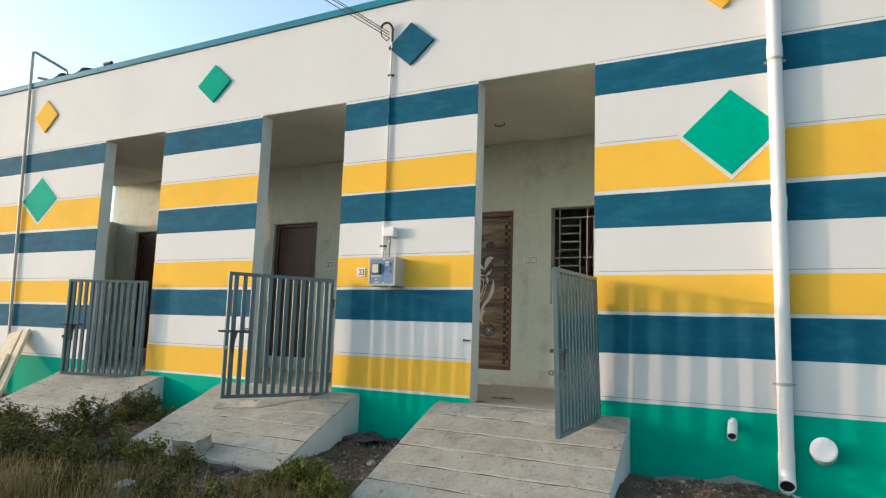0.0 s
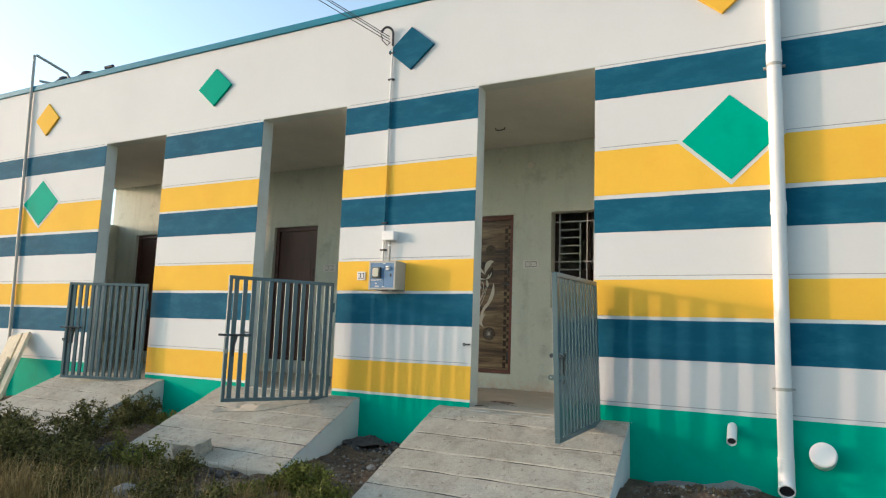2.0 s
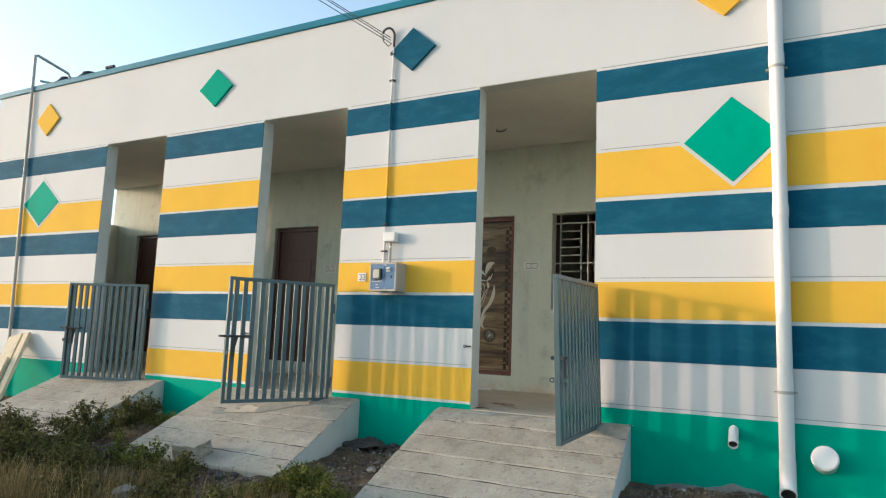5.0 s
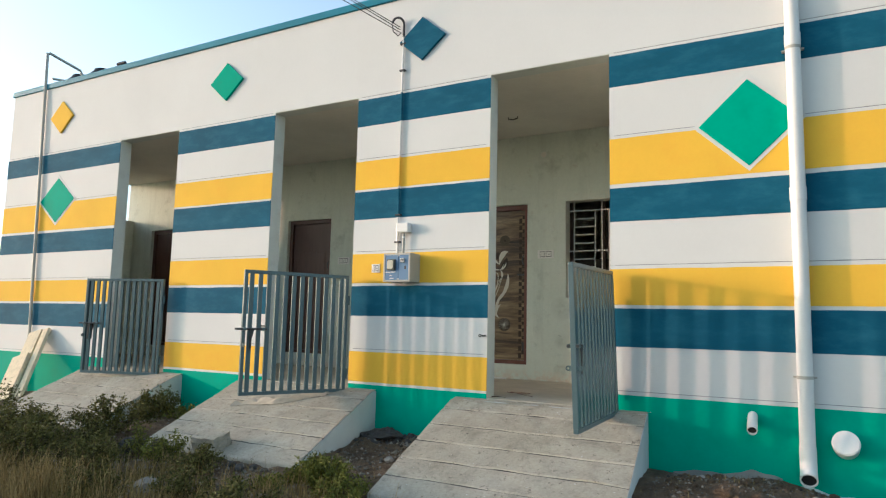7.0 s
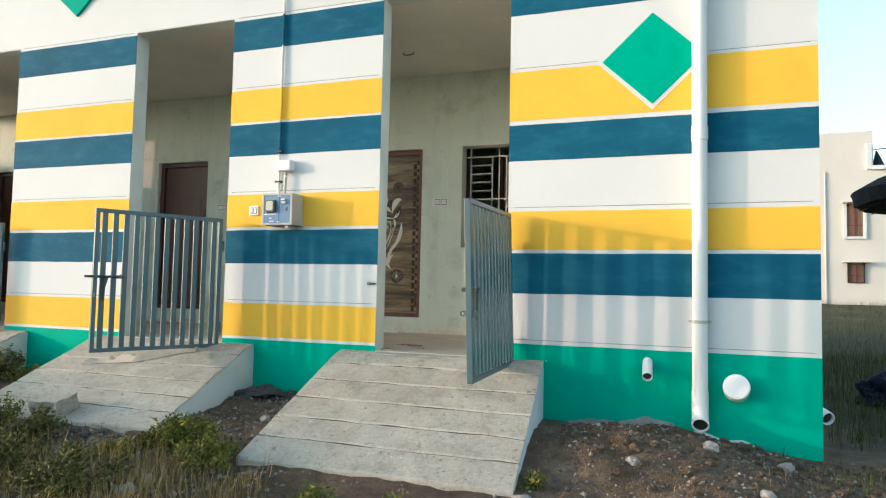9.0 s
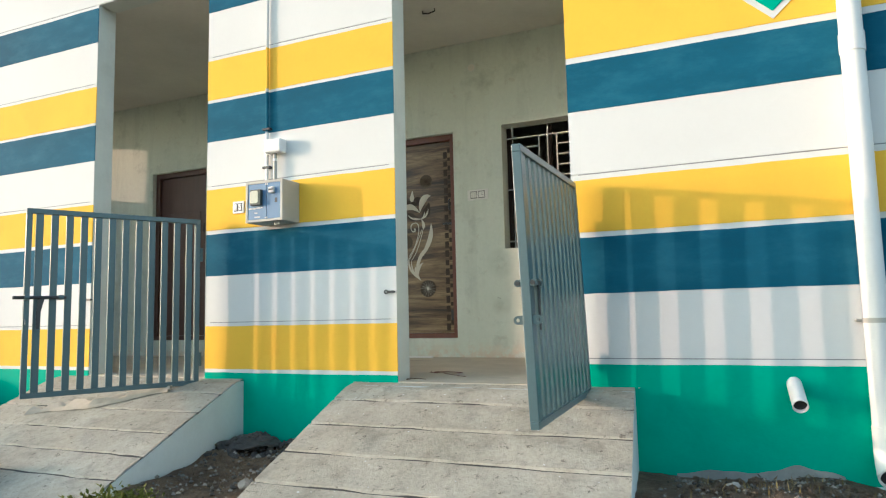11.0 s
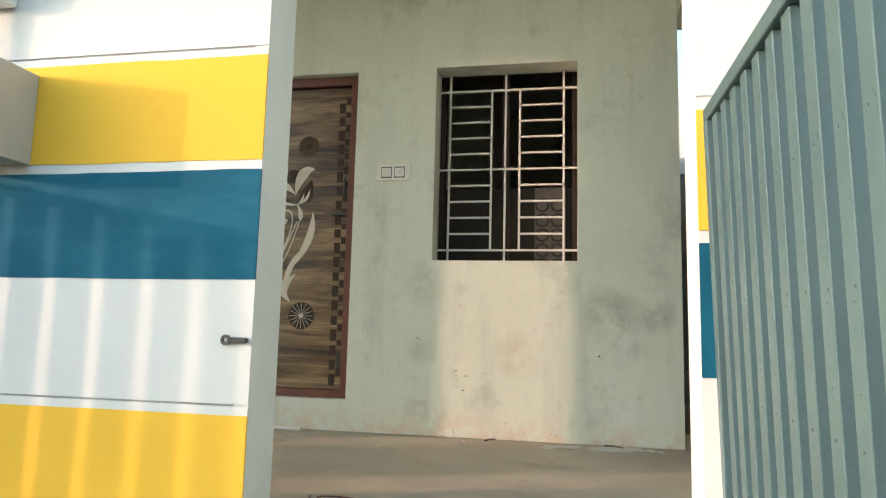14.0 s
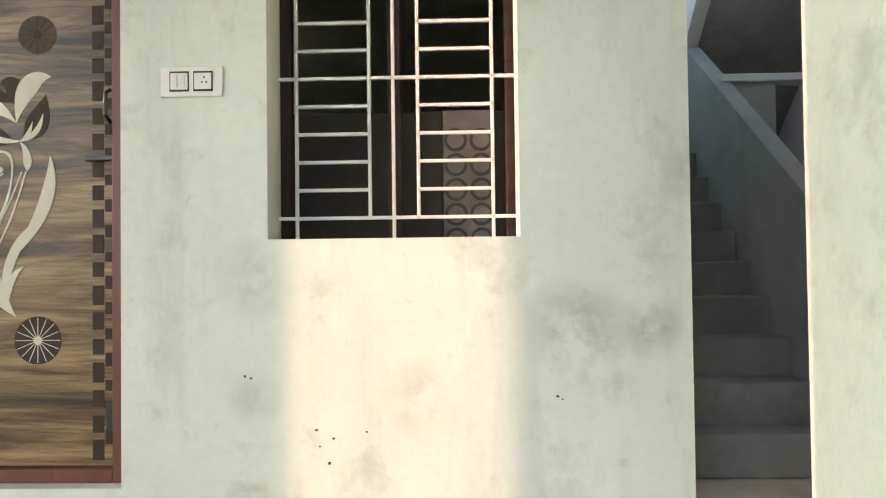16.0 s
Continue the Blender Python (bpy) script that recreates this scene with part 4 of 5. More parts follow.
meter = base("meter_box", (mx0 + mx1) / 2, 0, mz0, "beige-grey steel electric meter box with a blue front on the wall", "meter box")
mu, mv = lambda f: mx0 + (mx1 - mx0) * f, lambda f: mz1 - (mz1 - mz0) * f


def on_front(name, f0, f1, v0, v1, out, material, parent=meter, label="", bevel=0.0, sunk=0.001):
    """A piece on the meter box's front, by fractions of its width and height."""
    return part(name, box(bmesh.new(), mu(f0), mu(f1), my - out, my + sunk, mv(v1), mv(v0), bevel), material, parent, label)


part("case", box(bmesh.new(), mx0, mx1, my + 0.0042, -0.0028, mz0, mz1, 0.004), M_BOX, meter)
for f0, f1, v0, v1 in ((0, 0.06, 0, 1), (0.94, 1, 0, 1), (0.06, 0.94, 0, 0.06), (0.06, 0.94, 0.94, 1)):
    on_front("case_rim", f0, f1, v0, v1, 0.006, M_BOX, bevel=0.0012, sunk=0.004)
on_front("front_panel", 0.066, 0.556, 0.066, 0.934, 0.002, M_PANEL, label="blue door panel", sunk=0.005)
on_front("front_panel", 0.568, 0.934, 0.066, 0.934, 0.002, M_PANEL, label="blue door panel", sunk=0.005)
rim = on_front("dial_frame", 0.17, 0.46, 0.22, 0.60, 0.030, M_DIALRIM, label="dark olive meter window frame", bevel=0.004)
dial = prism(bmesh.new(), [(mu(u), mv(v)) for u, v in ((0.22, 0.25), (0.38, 0.25), (0.41, 0.29), (0.41, 0.51), (0.38, 0.55), (0.22, 0.55), (0.19, 0.51), (0.19, 0.29))], my - 0.034, my - 0.029)
part("dial", dial, M_DIAL, rim, "pale meter window with cut corners")
breaker = on_front("breaker", 0.66, 0.80, 0.18, 0.33, 0.022, M_INK, label="pale breaker switch", bevel=0.003)
on_front("breaker_slot", 0.67, 0.79, 0.235, 0.265, 0.0235, M_BLACK, breaker)
for k in range(2):
    on_front("breaker_lever", 0.675 + 0.06 * k, 0.725 + 0.06 * k, 0.19, 0.235, 0.030, M_PVC, breaker, bevel=0.002)
on_front("key_slot", 0.79, 0.85, 0.45, 0.56, 0.0035, M_BLACK)
for u, v in ((0.545, 0.095), (0.585, 0.095), (0.54, 0.905), (0.58, 0.905)):
    part("screw", cyl(bmesh.new(), (mu(u), my - 0.006, mv(v)), (mu(u), my - 0.001, mv(v)), 0.0048, n=10), M_PVC, meter)
for u0, u1, v in ((0.08, 0.17, 0.665), (0.18, 0.27, 0.67), (0.29, 0.40, 0.66), (0.41, 0.46, 0.655), (0.24, 0.32, 0.78), (0.24, 0.39, 0.88)):
    on_front("lettering_bar", u0, u1, v - 0.017, v + 0.017, 0.0030, M_INK)
for k in range(3):
    part("cable_gland", cyl(bmesh.new(), (mu(0.66) + 0.016 * k, -0.14, mz0 - 0.020), (mu(0.66) + 0.016 * k, -0.14, mz0 + 0.006), 0.0065, n=10), M_PVC, meter)

jb = base("junction_box", -1.01, 0, 1.63, "white plastic junction box over the meter", "junction box")
part("body", box(bmesh.new(), -1.082, -0.935, -0.085, -0.001, 1.632, 1.735, 0.012), M_PVC, jb)
sw = switch_plate(-1.372, -0.0025, 1.268, 0.105, 0.092, "small white switch plate on the yellow stripe")

mast = base("conduit", -1.10, 0, 1.75, "surface conduit with a bent steel cable head, painted over in stripes", "conduit")
cx, cy, cr = -1.10, -0.020, 0.0125
for c, z0, z1 in [("w", 1.735, 1.808)] + [b for b in NARROW if b[1] >= 1.808]:
    part("conduit_length", cyl(bmesh.new(), (cx, cy, z0 - 0.004), (cx, cy, z1 + 0.004), cr, n=12), PAINT[c][0], mast, smooth=False)
part("conduit_length", cyl(bmesh.new(), (cx, cy, HEAD), (cx, cy, 3.86), cr, n=12), M_PVC, mast)
part("conduit_length", cyl(bmesh.new(), (cx, cy, 1.39), (cx, cy, 1.64), cr, n=12), M_PVC, mast)
part("conduit_length", cyl(bmesh.new(), (-1.012, cy - 0.02, 1.39), (-1.012, cy - 0.02, 1.64), 0.0135, n=14), M_BOX, mast)
part("coupler", cyl(bmesh.new(), (-1.012, cy - 0.02, 1.575), (-1.012, cy - 0.02, 1.592), 0.0175, n=14), M_PVC, mast)
for z in (1.54, 1.83, 3.42, 3.72):
    part("saddle_clip", box(bmesh.new(), cx - 0.034, cx + 0.034, cy - 0.017, 0.0, z - 0.008, z + 0.008, 0.003), M_STEEL, mast)
arc = [(cx, cy, 3.80 + 0.03 * k) for k in range(6)] + [(cx - 0.06 + 0.06 * math.cos(a), cy - 0.05 * math.sin(a * 0.5), 3.95 + 0.07 * math.sin(a)) for a in (0.3 * k for k in range(1, 11))]
part("bent_head", tube(bmesh.new(), arc, 0.013, 10), M_STEEL, mast, "rusty dark steel bent head")
tail = [(cx - 0.12, cy - 0.05, 3.94), (cx - 0.10, cy - 0.06, 3.86), (cx - 0.04, cy - 0.05, 3.80), (cx - 0.015, cy - 0.03, 3.84)]
part("cable_tail", tube(bmesh.new(), tail, 0.006, 6), M_BLACK, mast)
for k, (dx, dz) in enumerate(((0, 0), (0.05, 0.25), (-0.1, 0.6))):
    e = Vector((-9.7 + dx * 4, -5.7, 10.3 + dz))
    s0 = Vector((cx - 0.02, cy - 0.04, 3.84 + 0.03 * k))
    pts = [s0.lerp(e, t / 16) + Vector((0, 0, -1.1 * (t / 16) * (1 - t / 16))) for t in range(17)]
    part("cable", tube(bmesh.new(), pts, 0.0045, 6), M_BLACK, mast, "black overhead service cable")

# ---- pipes on the front ----
px = 2.637
dp = base("drainpipe", px, -0.07, -0.36, "white plastic rainwater downpipe on the front wall", "drainpipe")
part("pipe_length", pipe(bmesh.new(), (px, -0.068, -0.20), (px, -0.068, 4.20), 0.055, 0.050), M_PVC, dp, smooth=True)
part("shoe", tube(bmesh.new(), [(px, -0.068, -0.16), (px, -0.069, -0.30), (px, -0.078, -0.335), (px, -0.095, -0.36), (px, -0.115, -0.375)], 0.0585, 24), M_PVC, dp, smooth=True)
part("shoe_rim", pipe(bmesh.new(), (px, -0.110, -0.372), (px, -0.150, -0.392), 0.0605, 0.051), M_PVC, dp, smooth=True)
for z in (1.767, 3.02):
    part("joint_collar", pipe(bmesh.new(), (px, -0.068, z - 0.05), (px, -0.068, z + 0.05), 0.060, 0.0555), M_PVC, dp, smooth=True)
for z in (0.352, 2.95):
    bk = part("pipe_bracket", pipe(bmesh.new(), (px, -0.068, z - 0.012), (px, -0.068, z + 0.012), 0.0575, 0.0552), M_BOX, dp)
    for s in (-1, 1):
        part("bracket_ear", box(bmesh.new(), px + s * 0.068 - 0.013, px + s * 0.068 + 0.013, -0.04, 0.0, z - 0.007, z + 0.007, 0.003), M_BOX, bk)
# Black disc in the mouth stands for the shade deep in the pipe.
part("shoe_shade_disc", cyl(bmesh.new(), (px, -0.1165, -0.3753), (px, -0.1365, -0.3853), 0.0512, n=24), M_BLACK, dp)
st = base("waste_pipe", 2.265, -0.05, 0, "short white plastic waste pipe sticking from the green plinth", "pipe")
part("stub", pipe(bmesh.new(), (2.262, 0.02, 0.035), (2.270, -0.195, -0.062), 0.037, 0.032), M_PVC, st, smooth=True)
# Added black plug imitates the dark depth of the stub.
part("stub_shade_disc", cyl(bmesh.new(), (2.2685, -0.155, -0.044), (2.2692, -0.173, -0.052), 0.0322, n=24), M_BLACK, st)
cp = base("capped_pipe", 2.87, -0.05, -0.1, "white plastic pipe end closed with a round cap", "pipe")
cap_d = Vector((-0.04, -0.93, 0.36)).normalized()
cap_c = Vector((2.883, -0.088, -0.107))
part("sleeve", pipe(bmesh.new(), cap_c - cap_d * 0.16, cap_c - cap_d * 0.005, 0.088, 0.082, 32), M_PVC, cp, smooth=True)
b2 = bmesh.new()
bmesh.ops.create_cone(b2, cap_ends=True, segments=36, radius1=0.094, radius2=0.090, depth=0.040)
bmesh.ops.bevel(b2, geom=list(b2.edges), offset=0.008, segments=2, affect="EDGES")
part("cap", join(bmesh.new(), b2, Matrix.Translation(cap_c) @ cap_d.to_track_quat("Z", "Y").to_matrix().to_4x4()), M_PVC, cp, smooth=True)
sp = base("waste_pipe", 3.5, 0.6, -0.33, "white plastic waste pipe from the side wall", "pipe")
part("stub", pipe(bmesh.new(), (3.38, 0.80, -0.27), (3.56, 0.44, -0.37), 0.052, 0.045), M_PVC, sp, smooth=True)
# Black disc again in place of the stub's inner shade.
part("stub_shade_disc", cyl(bmesh.new(), (3.535, 0.49, -0.356), (3.548, 0.464, -0.3633), 0.0452, n=24), M_BLACK, sp)
fc = base("conduit", -7.86, 0, -0.4, "thin grey pipe up the wall to the roof tanks", "pipe")
part("pipe_length", cyl(bmesh.new(), (-7.62, -0.035, -0.45), (-7.86, -0.035, 4.86), 0.022, n=12), M_BOX, fc)
part("elbow_arm", tube(bmesh.new(), [(-7.86, -0.035, 4.83), (-7.85, -0.01, 4.865), (-7.75, 0.45, 4.72), (-7.74, 0.50, 4.62)], 0.022, 10), M_BOX, fc)
part("overflow_arm", tube(bmesh.new(), [(-7.83, 0.05, 4.46), (-7.75, 0.45, 4.50)], 0.02, 8), M_BOX, fc)
for tx in (-8.12, -7.52):
    tk = base("water_tank", tx, 0.72, 3.37, "black plastic roof water tank with a domed lid", "water tank", "roof tanks")
    part("tank_body", cyl(bmesh.new(), (tx, 0.72, 3.37), (tx, 0.72, 4.61), 0.27, n=28), M_LID, tk)
    part("shoulder", cyl(bmesh.new(), (tx, 0.72, 4.61), (tx, 0.72, 4.71), 0.27, 0.19, n=28), M_LID, tk)
    part("lid", cyl(bmesh.new(), (tx, 0.72, 4.71), (tx, 0.72, 4.77), 0.18, 0.15, n=24), M_LID, tk)
vp = base("vent_pipe", -6.9, 0.6, 3.37, "dark vent pipe with a tee on the roof", "vent")
part("riser", cyl(bmesh.new(), (-6.9, 0.6, 3.37), (-6.9, 0.6, 4.74), 0.022, n=12), M_LID, vp)
part("tee", cyl(bmesh.new(), (-6.99, 0.6, 4.75), (-6.81, 0.6, 4.75), 0.028, n=12), M_LID, vp)


# ---- loose things outside ----
def lump(bm, c, r, seed, squash=0.7, sub=2, rough=0.35, m=None):
    b2 = bmesh.new()
    bmesh.ops.create_icosphere(b2, subdivisions=sub, radius=1)
    for v in b2.verts:
        k = 1 + rough * noise.noise(v.co * 1.6 + Vector((seed, seed * 2.3, 0))) + 0.4 * rough * noise.noise(v.co * 4 + Vector((0, seed, 0)))
        v.co = Vector((v.co.x * k * r, v.co.y * k * r * 0.85, v.co.z * k * r * squash))
    return join(bm, b2, Matrix.Translation(c) @ Matrix.Rotation(seed, 4, "Z"))


for k, (x, y, r, dark) in enumerate([(2.23, -1.15, 0.045, 0), (2.68, -0.66, 0.055, 0), (3.14, -0.49, 0.06, 0), (1.70, -1.78, 0.075, 0), (2.95, -1.3, 0.04, 0), (1.95, -0.55, 0.035, 0),
                                     (-2.98, -1.62, 0.13, 1), (-1.45, -1.75, 0.045, 1), (-1.78, -2.36, 0.10, 0), (-0.9, -1.35, 0.05, 0), (-0.55, -0.9, 0.045, 0), (-1.2, -2.2, 0.06, 1), (2.5, -2.0, 0.04, 0), (0.25, -2.2, 0.04, 0), (-0.62, -2.34, 0.05, 0), (-0.44, -2.38, 0.06, 0), (-1.02, -2.28, 0.07, 0), (-2.72, -1.52, 0.10, 1), (-1.42, -1.62, 0.035, 1), (-0.50, -2.15, 0.045, 0), (-1.60, -1.70, 0.05, 1)]):
    rock = part("stone", lump(bmesh.new(), (x, y, ground_z(x, y) + r * 0.25), r, k + 1.7), M_DARKROCK if dark else M_STONE)
    tagged(rock, "dark broken stone lying on the earth" if dark else "pale grey stone lying on the earth", "stone", "stones by the wall")
bl = base("concrete_block", -2.06, -1.42, -0.5, "broken grey concrete block at the foot of the ramp", "block")
b2 = bmesh.new()
bmesh.ops.create_cube(b2, size=1)
bmesh.ops.subdivide_edges(b2, edges=list(b2.edges), cuts=5, use_grid_fill=True)
for v in b2.verts:
    v.co = Vector((v.co.x * 0.28, v.co.y * 0.20, v.co.z * 0.135))
    v.co += 0.018 * noise.noise_vector(v.co * 9) + 0.012 * noise.noise_vector(v.co * 31)
part("block_body", join(bmesh.new(), b2, Matrix.Translation((-2.10, -1.47, -0.405)) @ Matrix.Rotation(0.06, 4, "Z") @ Matrix.Rotation(0.30, 4, "X")), M_CONC, bl)
rb = base("bitumen_mound", -1.12, -0.2, -0.45, "small dark heap of bitumen rubble against the plinth", "rubble")
part("mound", lump(bmesh.new(), (-1.06, -0.24, ground_z(-1.06, -0.24) + 0.005), 0.20, 3.1, 0.20, 4, 0.45), M_DARKROCK, rb)
rnd5 = random.Random(21)
bm = bmesh.new()
for k in range(280):
    a5, q5 = rnd5.uniform(0, 6.28), rnd5.random() ** 0.6 * 0.34
    x, y = -1.06 + math.cos(a5) * q5, -0.24 + math.sin(a5) * q5 * 0.85
    if y > -0.02:
        continue
    lump(bm, (x, y, ground_z(x, y) + 0.055 * max(0.0, 1 - (q5 / 0.24) ** 2)), 0.010 + 0.022 * rnd5.random() ** 2, k * 0.7, 0.8, 1, 0.5)
part("crumb_layer", bm, M_DARKROCK, rb)["kind"] = "stuff"

sp2 = base("cement_spill", 1.95, -0.08, -0.45, "pale hardened cement spilled along the plinth", "cement")


def wall_crust(x0, x1, h, thick, seed):
    """A ragged low band of mortar on the wall's foot, sunk in the earth."""
    bm, cols = bmesh.new(), []
    n = 36
    for i in range(n + 1):
        t = i / n
        x = x0 + (x1 - x0) * t
        g = ground_z(x, -0.03)
        top = g + h * (0.30 + 0.70 * min(1, 4 * t, 4 * (1 - t))) * (0.75 + 0.5 * noise.noise((x * 7, seed, 0)))
        th = thick * (1 + 0.6 * noise.noise((x * 11, seed, 3)))
        cols.append([bm.verts.new(c) for c in ((x, 0.0, top), (x, -0.005 - 0.3 * th, top - 0.004), (x, -0.007 - th, g), (x, -0.007 - th, g - 0.08), (x, 0.0, g - 0.08))])
    for p, q in zip(cols, cols[1:]):
        for j in range(4):
            bm.faces.new((p[j], p[j + 1], q[j + 1], q[j]))
    return bm


part("crust", wall_crust(1.66, 2.46, 0.062, 0.02, 6.1), M_STAIR, sp2, "bare grey cement band")
part("crust", wall_crust(2.55, 3.02, 0.020, 0.02, 2.9), M_CSIDE, sp2)

pd = base("cement_powder", 1.1, 2.12, 0, "white cement powder spilled on the porch floor", "cement")
rnd3 = random.Random(9)
bm = bmesh.new()
for k in range(60):
    x, y = 1.02 + rnd3.gauss(0, 0.14), 2.12 + rnd3.gauss(0, 0.05)
    if y > 2.2 or x > 1.4:
        continue
    lump(bm, (x, y, 0.001), 0.010 + 0.040 * rnd3.random() ** 2, k + 0.3, 0.10, 2, 0.7)
for k in range(9):
    x, y = 0.76 + rnd3.gauss(0, 0.05), 2.06 + rnd3.gauss(0, 0.025)
    lump(bm, (x, y, 0.001), 0.012 + 0.034 * rnd3.random() ** 2, k + 7.7, 0.10, 2, 0.7)
part("powder", bm, M_LIME, pd)["kind"] = "stuff"

sc = base("salt_crust", 0.5, BACK, 0.0, "flaking white salt crust along the foot of the plaster", "salt crust")
bm = bmesh.new()
for cx, cz, wide, n in ((0.07, 0.045, 0.05, 16), (0.20, 0.03, 0.06, 12), (0.376, 0.03, 0.03, 16), (0.498, 0.045, 0.03, 16), (0.60, 0.025, 0.06, 10), (0.722, 0.05, 0.022, 14), (0.891, 0.055, 0.012, 8), (1.05, 0.03, 0.05, 8)):
    for k in range(n):
        z = abs(rnd3.gauss(0, cz))
        lump(bm, (cx + rnd3.gauss(0, wide) * (1 - min(0.7, z * 6)), BACK, 0.002 + z), 0.003 + 0.008 * rnd3.random() ** 2, k + cx * 31, 0.7, 1, 0.6)
part("flakes", bm, M_LIME, sc)["kind"] = "stuff"
# Small dark lumps stand in for chips and holes in the plaster.
ms2 = base("plaster_pits", 0.2, BACK, 0.28, "dark specks on the plaster, standing for small chips and holes", "mud")
for x, z, r in ((0.154, 0.39, 0.006), (0.214, 0.361, 0.006), (0.166, 0.333, 0.004), (0.199, 0.276, 0.008), (0.33, 0.383, 0.004), (0.994, 0.502, 0.007), (1.01, 0.492, 0.004), (-0.096, 0.579, 0.006), (-0.075, 0.572, 0.005)):
    part("speck", lump(bmesh.new(), (x, BACK, z), r, x * 40, 0.8, 1, 0.4), M_DARKROCK, ms2)
for p, q in (((0.345, 2.150, 0.005), (0.400, 2.215, 0.006)), ((1.02, 2.205, 0.006), (1.12, 2.155, 0.005))):
    tw = base("twig", p[0], p[1], 0.0, "dry brown twig lying by the wall's foot", "twig", "twigs on the porch floor")
    mid2 = [(u + v) / 2 + e for u, v, e in zip(p, q, (0.004, 0.006, 0.003))]
    part("stick", tube(bmesh.new(), [p, mid2, q], 0.005, 6, 0.6), M_BARK, tw)
pb = base("pebble", 0.233, 2.074, 0.0, "small pale pebble on the porch floor", "pebble")
part("stone", lump(bmesh.new(), (0.233, 2.074, 0.006), 0.010, 4.2, 0.8, 2, 0.3), M_LIME, pb)

lean = (Vector((-7.42, -0.06, 0.44)) - Vector((-7.00, -0.64, ground_z(-7.0, -0.64) - 0.02)))
front = Vector((0.14, -0.97, 0.2))
wide = lean.cross(front).normalized()
out = wide.cross(lean).normalized() * (1 if wide.cross(lean).y < 0 else -1)
side = wide * (1 if wide.x > 0 else -1)
for off, fwd, wdt, L, lab in [(0.0, 0.0, 0.24, 1.0, "pale wooden plank leaning on the wall"), (0.225, 0.005, 0.11, 0.97, "narrow weathered wooden plank leaning on the wall"),
                              (-0.01, 0.056, 0.30, 0.62, "short broad pale board leaning on the planks")]:
    b2 = box(bmesh.new(), -wdt / 2, wdt / 2, -0.025, 0.025, 0, lean.length * L, 0.004)
    for v in b2.verts:
        v.co += 0.006 * noise.noise_vector(v.co * 5 + Vector((off * 9, 0, 0)))
    p0 = Vector((-7.00, -0.64, ground_z(-7.0, -0.64) - 0.02)) + side * off + out * fwd
    rot = Matrix((side, lean.normalized().cross(side), lean.normalized())).transposed().to_4x4()
    plank = part("plank", join(bmesh.new(), b2, Matrix.Translation(p0) @ rot), M_PLANK)
    tagged(plank, lab, "plank", "leaning planks")

cl = base("cloth", -2.2, -0.5, -0.15, "crumpled dusty cloth strip lying on the ramp", "cloth")
bm = bmesh.new()
ramp_z = lambda y: -0.008 - 0.489 * max(0.0, y / -1.54 - 0.06) / 0.94
rows = []
for i in range(31):
    t = i / 30
    cxx, cyy = -2.66 + 0.92 * t, -0.70 + 0.40 * t + 0.03 * math.sin(t * 9)
    wd = 0.030 + 0.035 * math.sin(math.pi * t) + 0.025 * noise.noise((t * 6, 2, 0))
    rows.append([])
    for j in range(9):
        s = j / 8 * 2 - 1
        yy = cyy + s * wd
        rows[-1].append(bm.verts.new((cxx, yy, ramp_z(yy) + 0.006 + (1 - s * s) * (0.028 + 0.034 * noise.noise((t * 17, s * 2.5, 0))))))
for a, b in zip(rows, rows[1:]):
    for j in range(8):
        bm.faces.new((a[j], b[j], b[j + 1], a[j + 1]))
part("folds", bm, M_CLOTH, cl, smooth=True)
tp = base("tarpaulin", 4.6, 3.1, -0.7, "dark blue tarpaulin heap in the shaded grass", "tarpaulin")
part("folded_sheet", lump(bmesh.new(), (4.6, 3.1, -0.52), 0.28, 5.3, 0.75, 4, 0.6), M_TARP, tp)

rnd = random.Random(4)


# ---- plants ----
def leaf_quad(V, F, c, d, up, ln, wd):
    side = d.cross(up)
    side = side.normalized() if side.length > 1e-4 else Vector((1, 0, 0))
    i = len(V)
    V += [c, c + d * ln * 0.5 + side * wd * 0.5 - up * wd * 0.12, c + d * ln, c + d * ln * 0.5 - side * wd * 0.5 - up * wd * 0.12]
    F += [(i, i + 1, i + 2), (i, i + 2, i + 3)]


def rand_dir(low=-0.3):
    while True:
        v = Vector((rnd.uniform(-1, 1), rnd.uniform(-1, 1), rnd.uniform(low, 1)))
        if 0.1 < v.length < 1:
            return v.normalized()


def raw(name, V, F, material, parent=None):
    ms = bpy.data.meshes.new(name)
    ms.from_pydata(V, [], F)
    ms.materials.append(material)
    ob = new(name, ms)
    if parent is not None:
        ob.parent = parent
        ob.matrix_parent_inverse = parent.matrix_basis.inverted()
    return ob


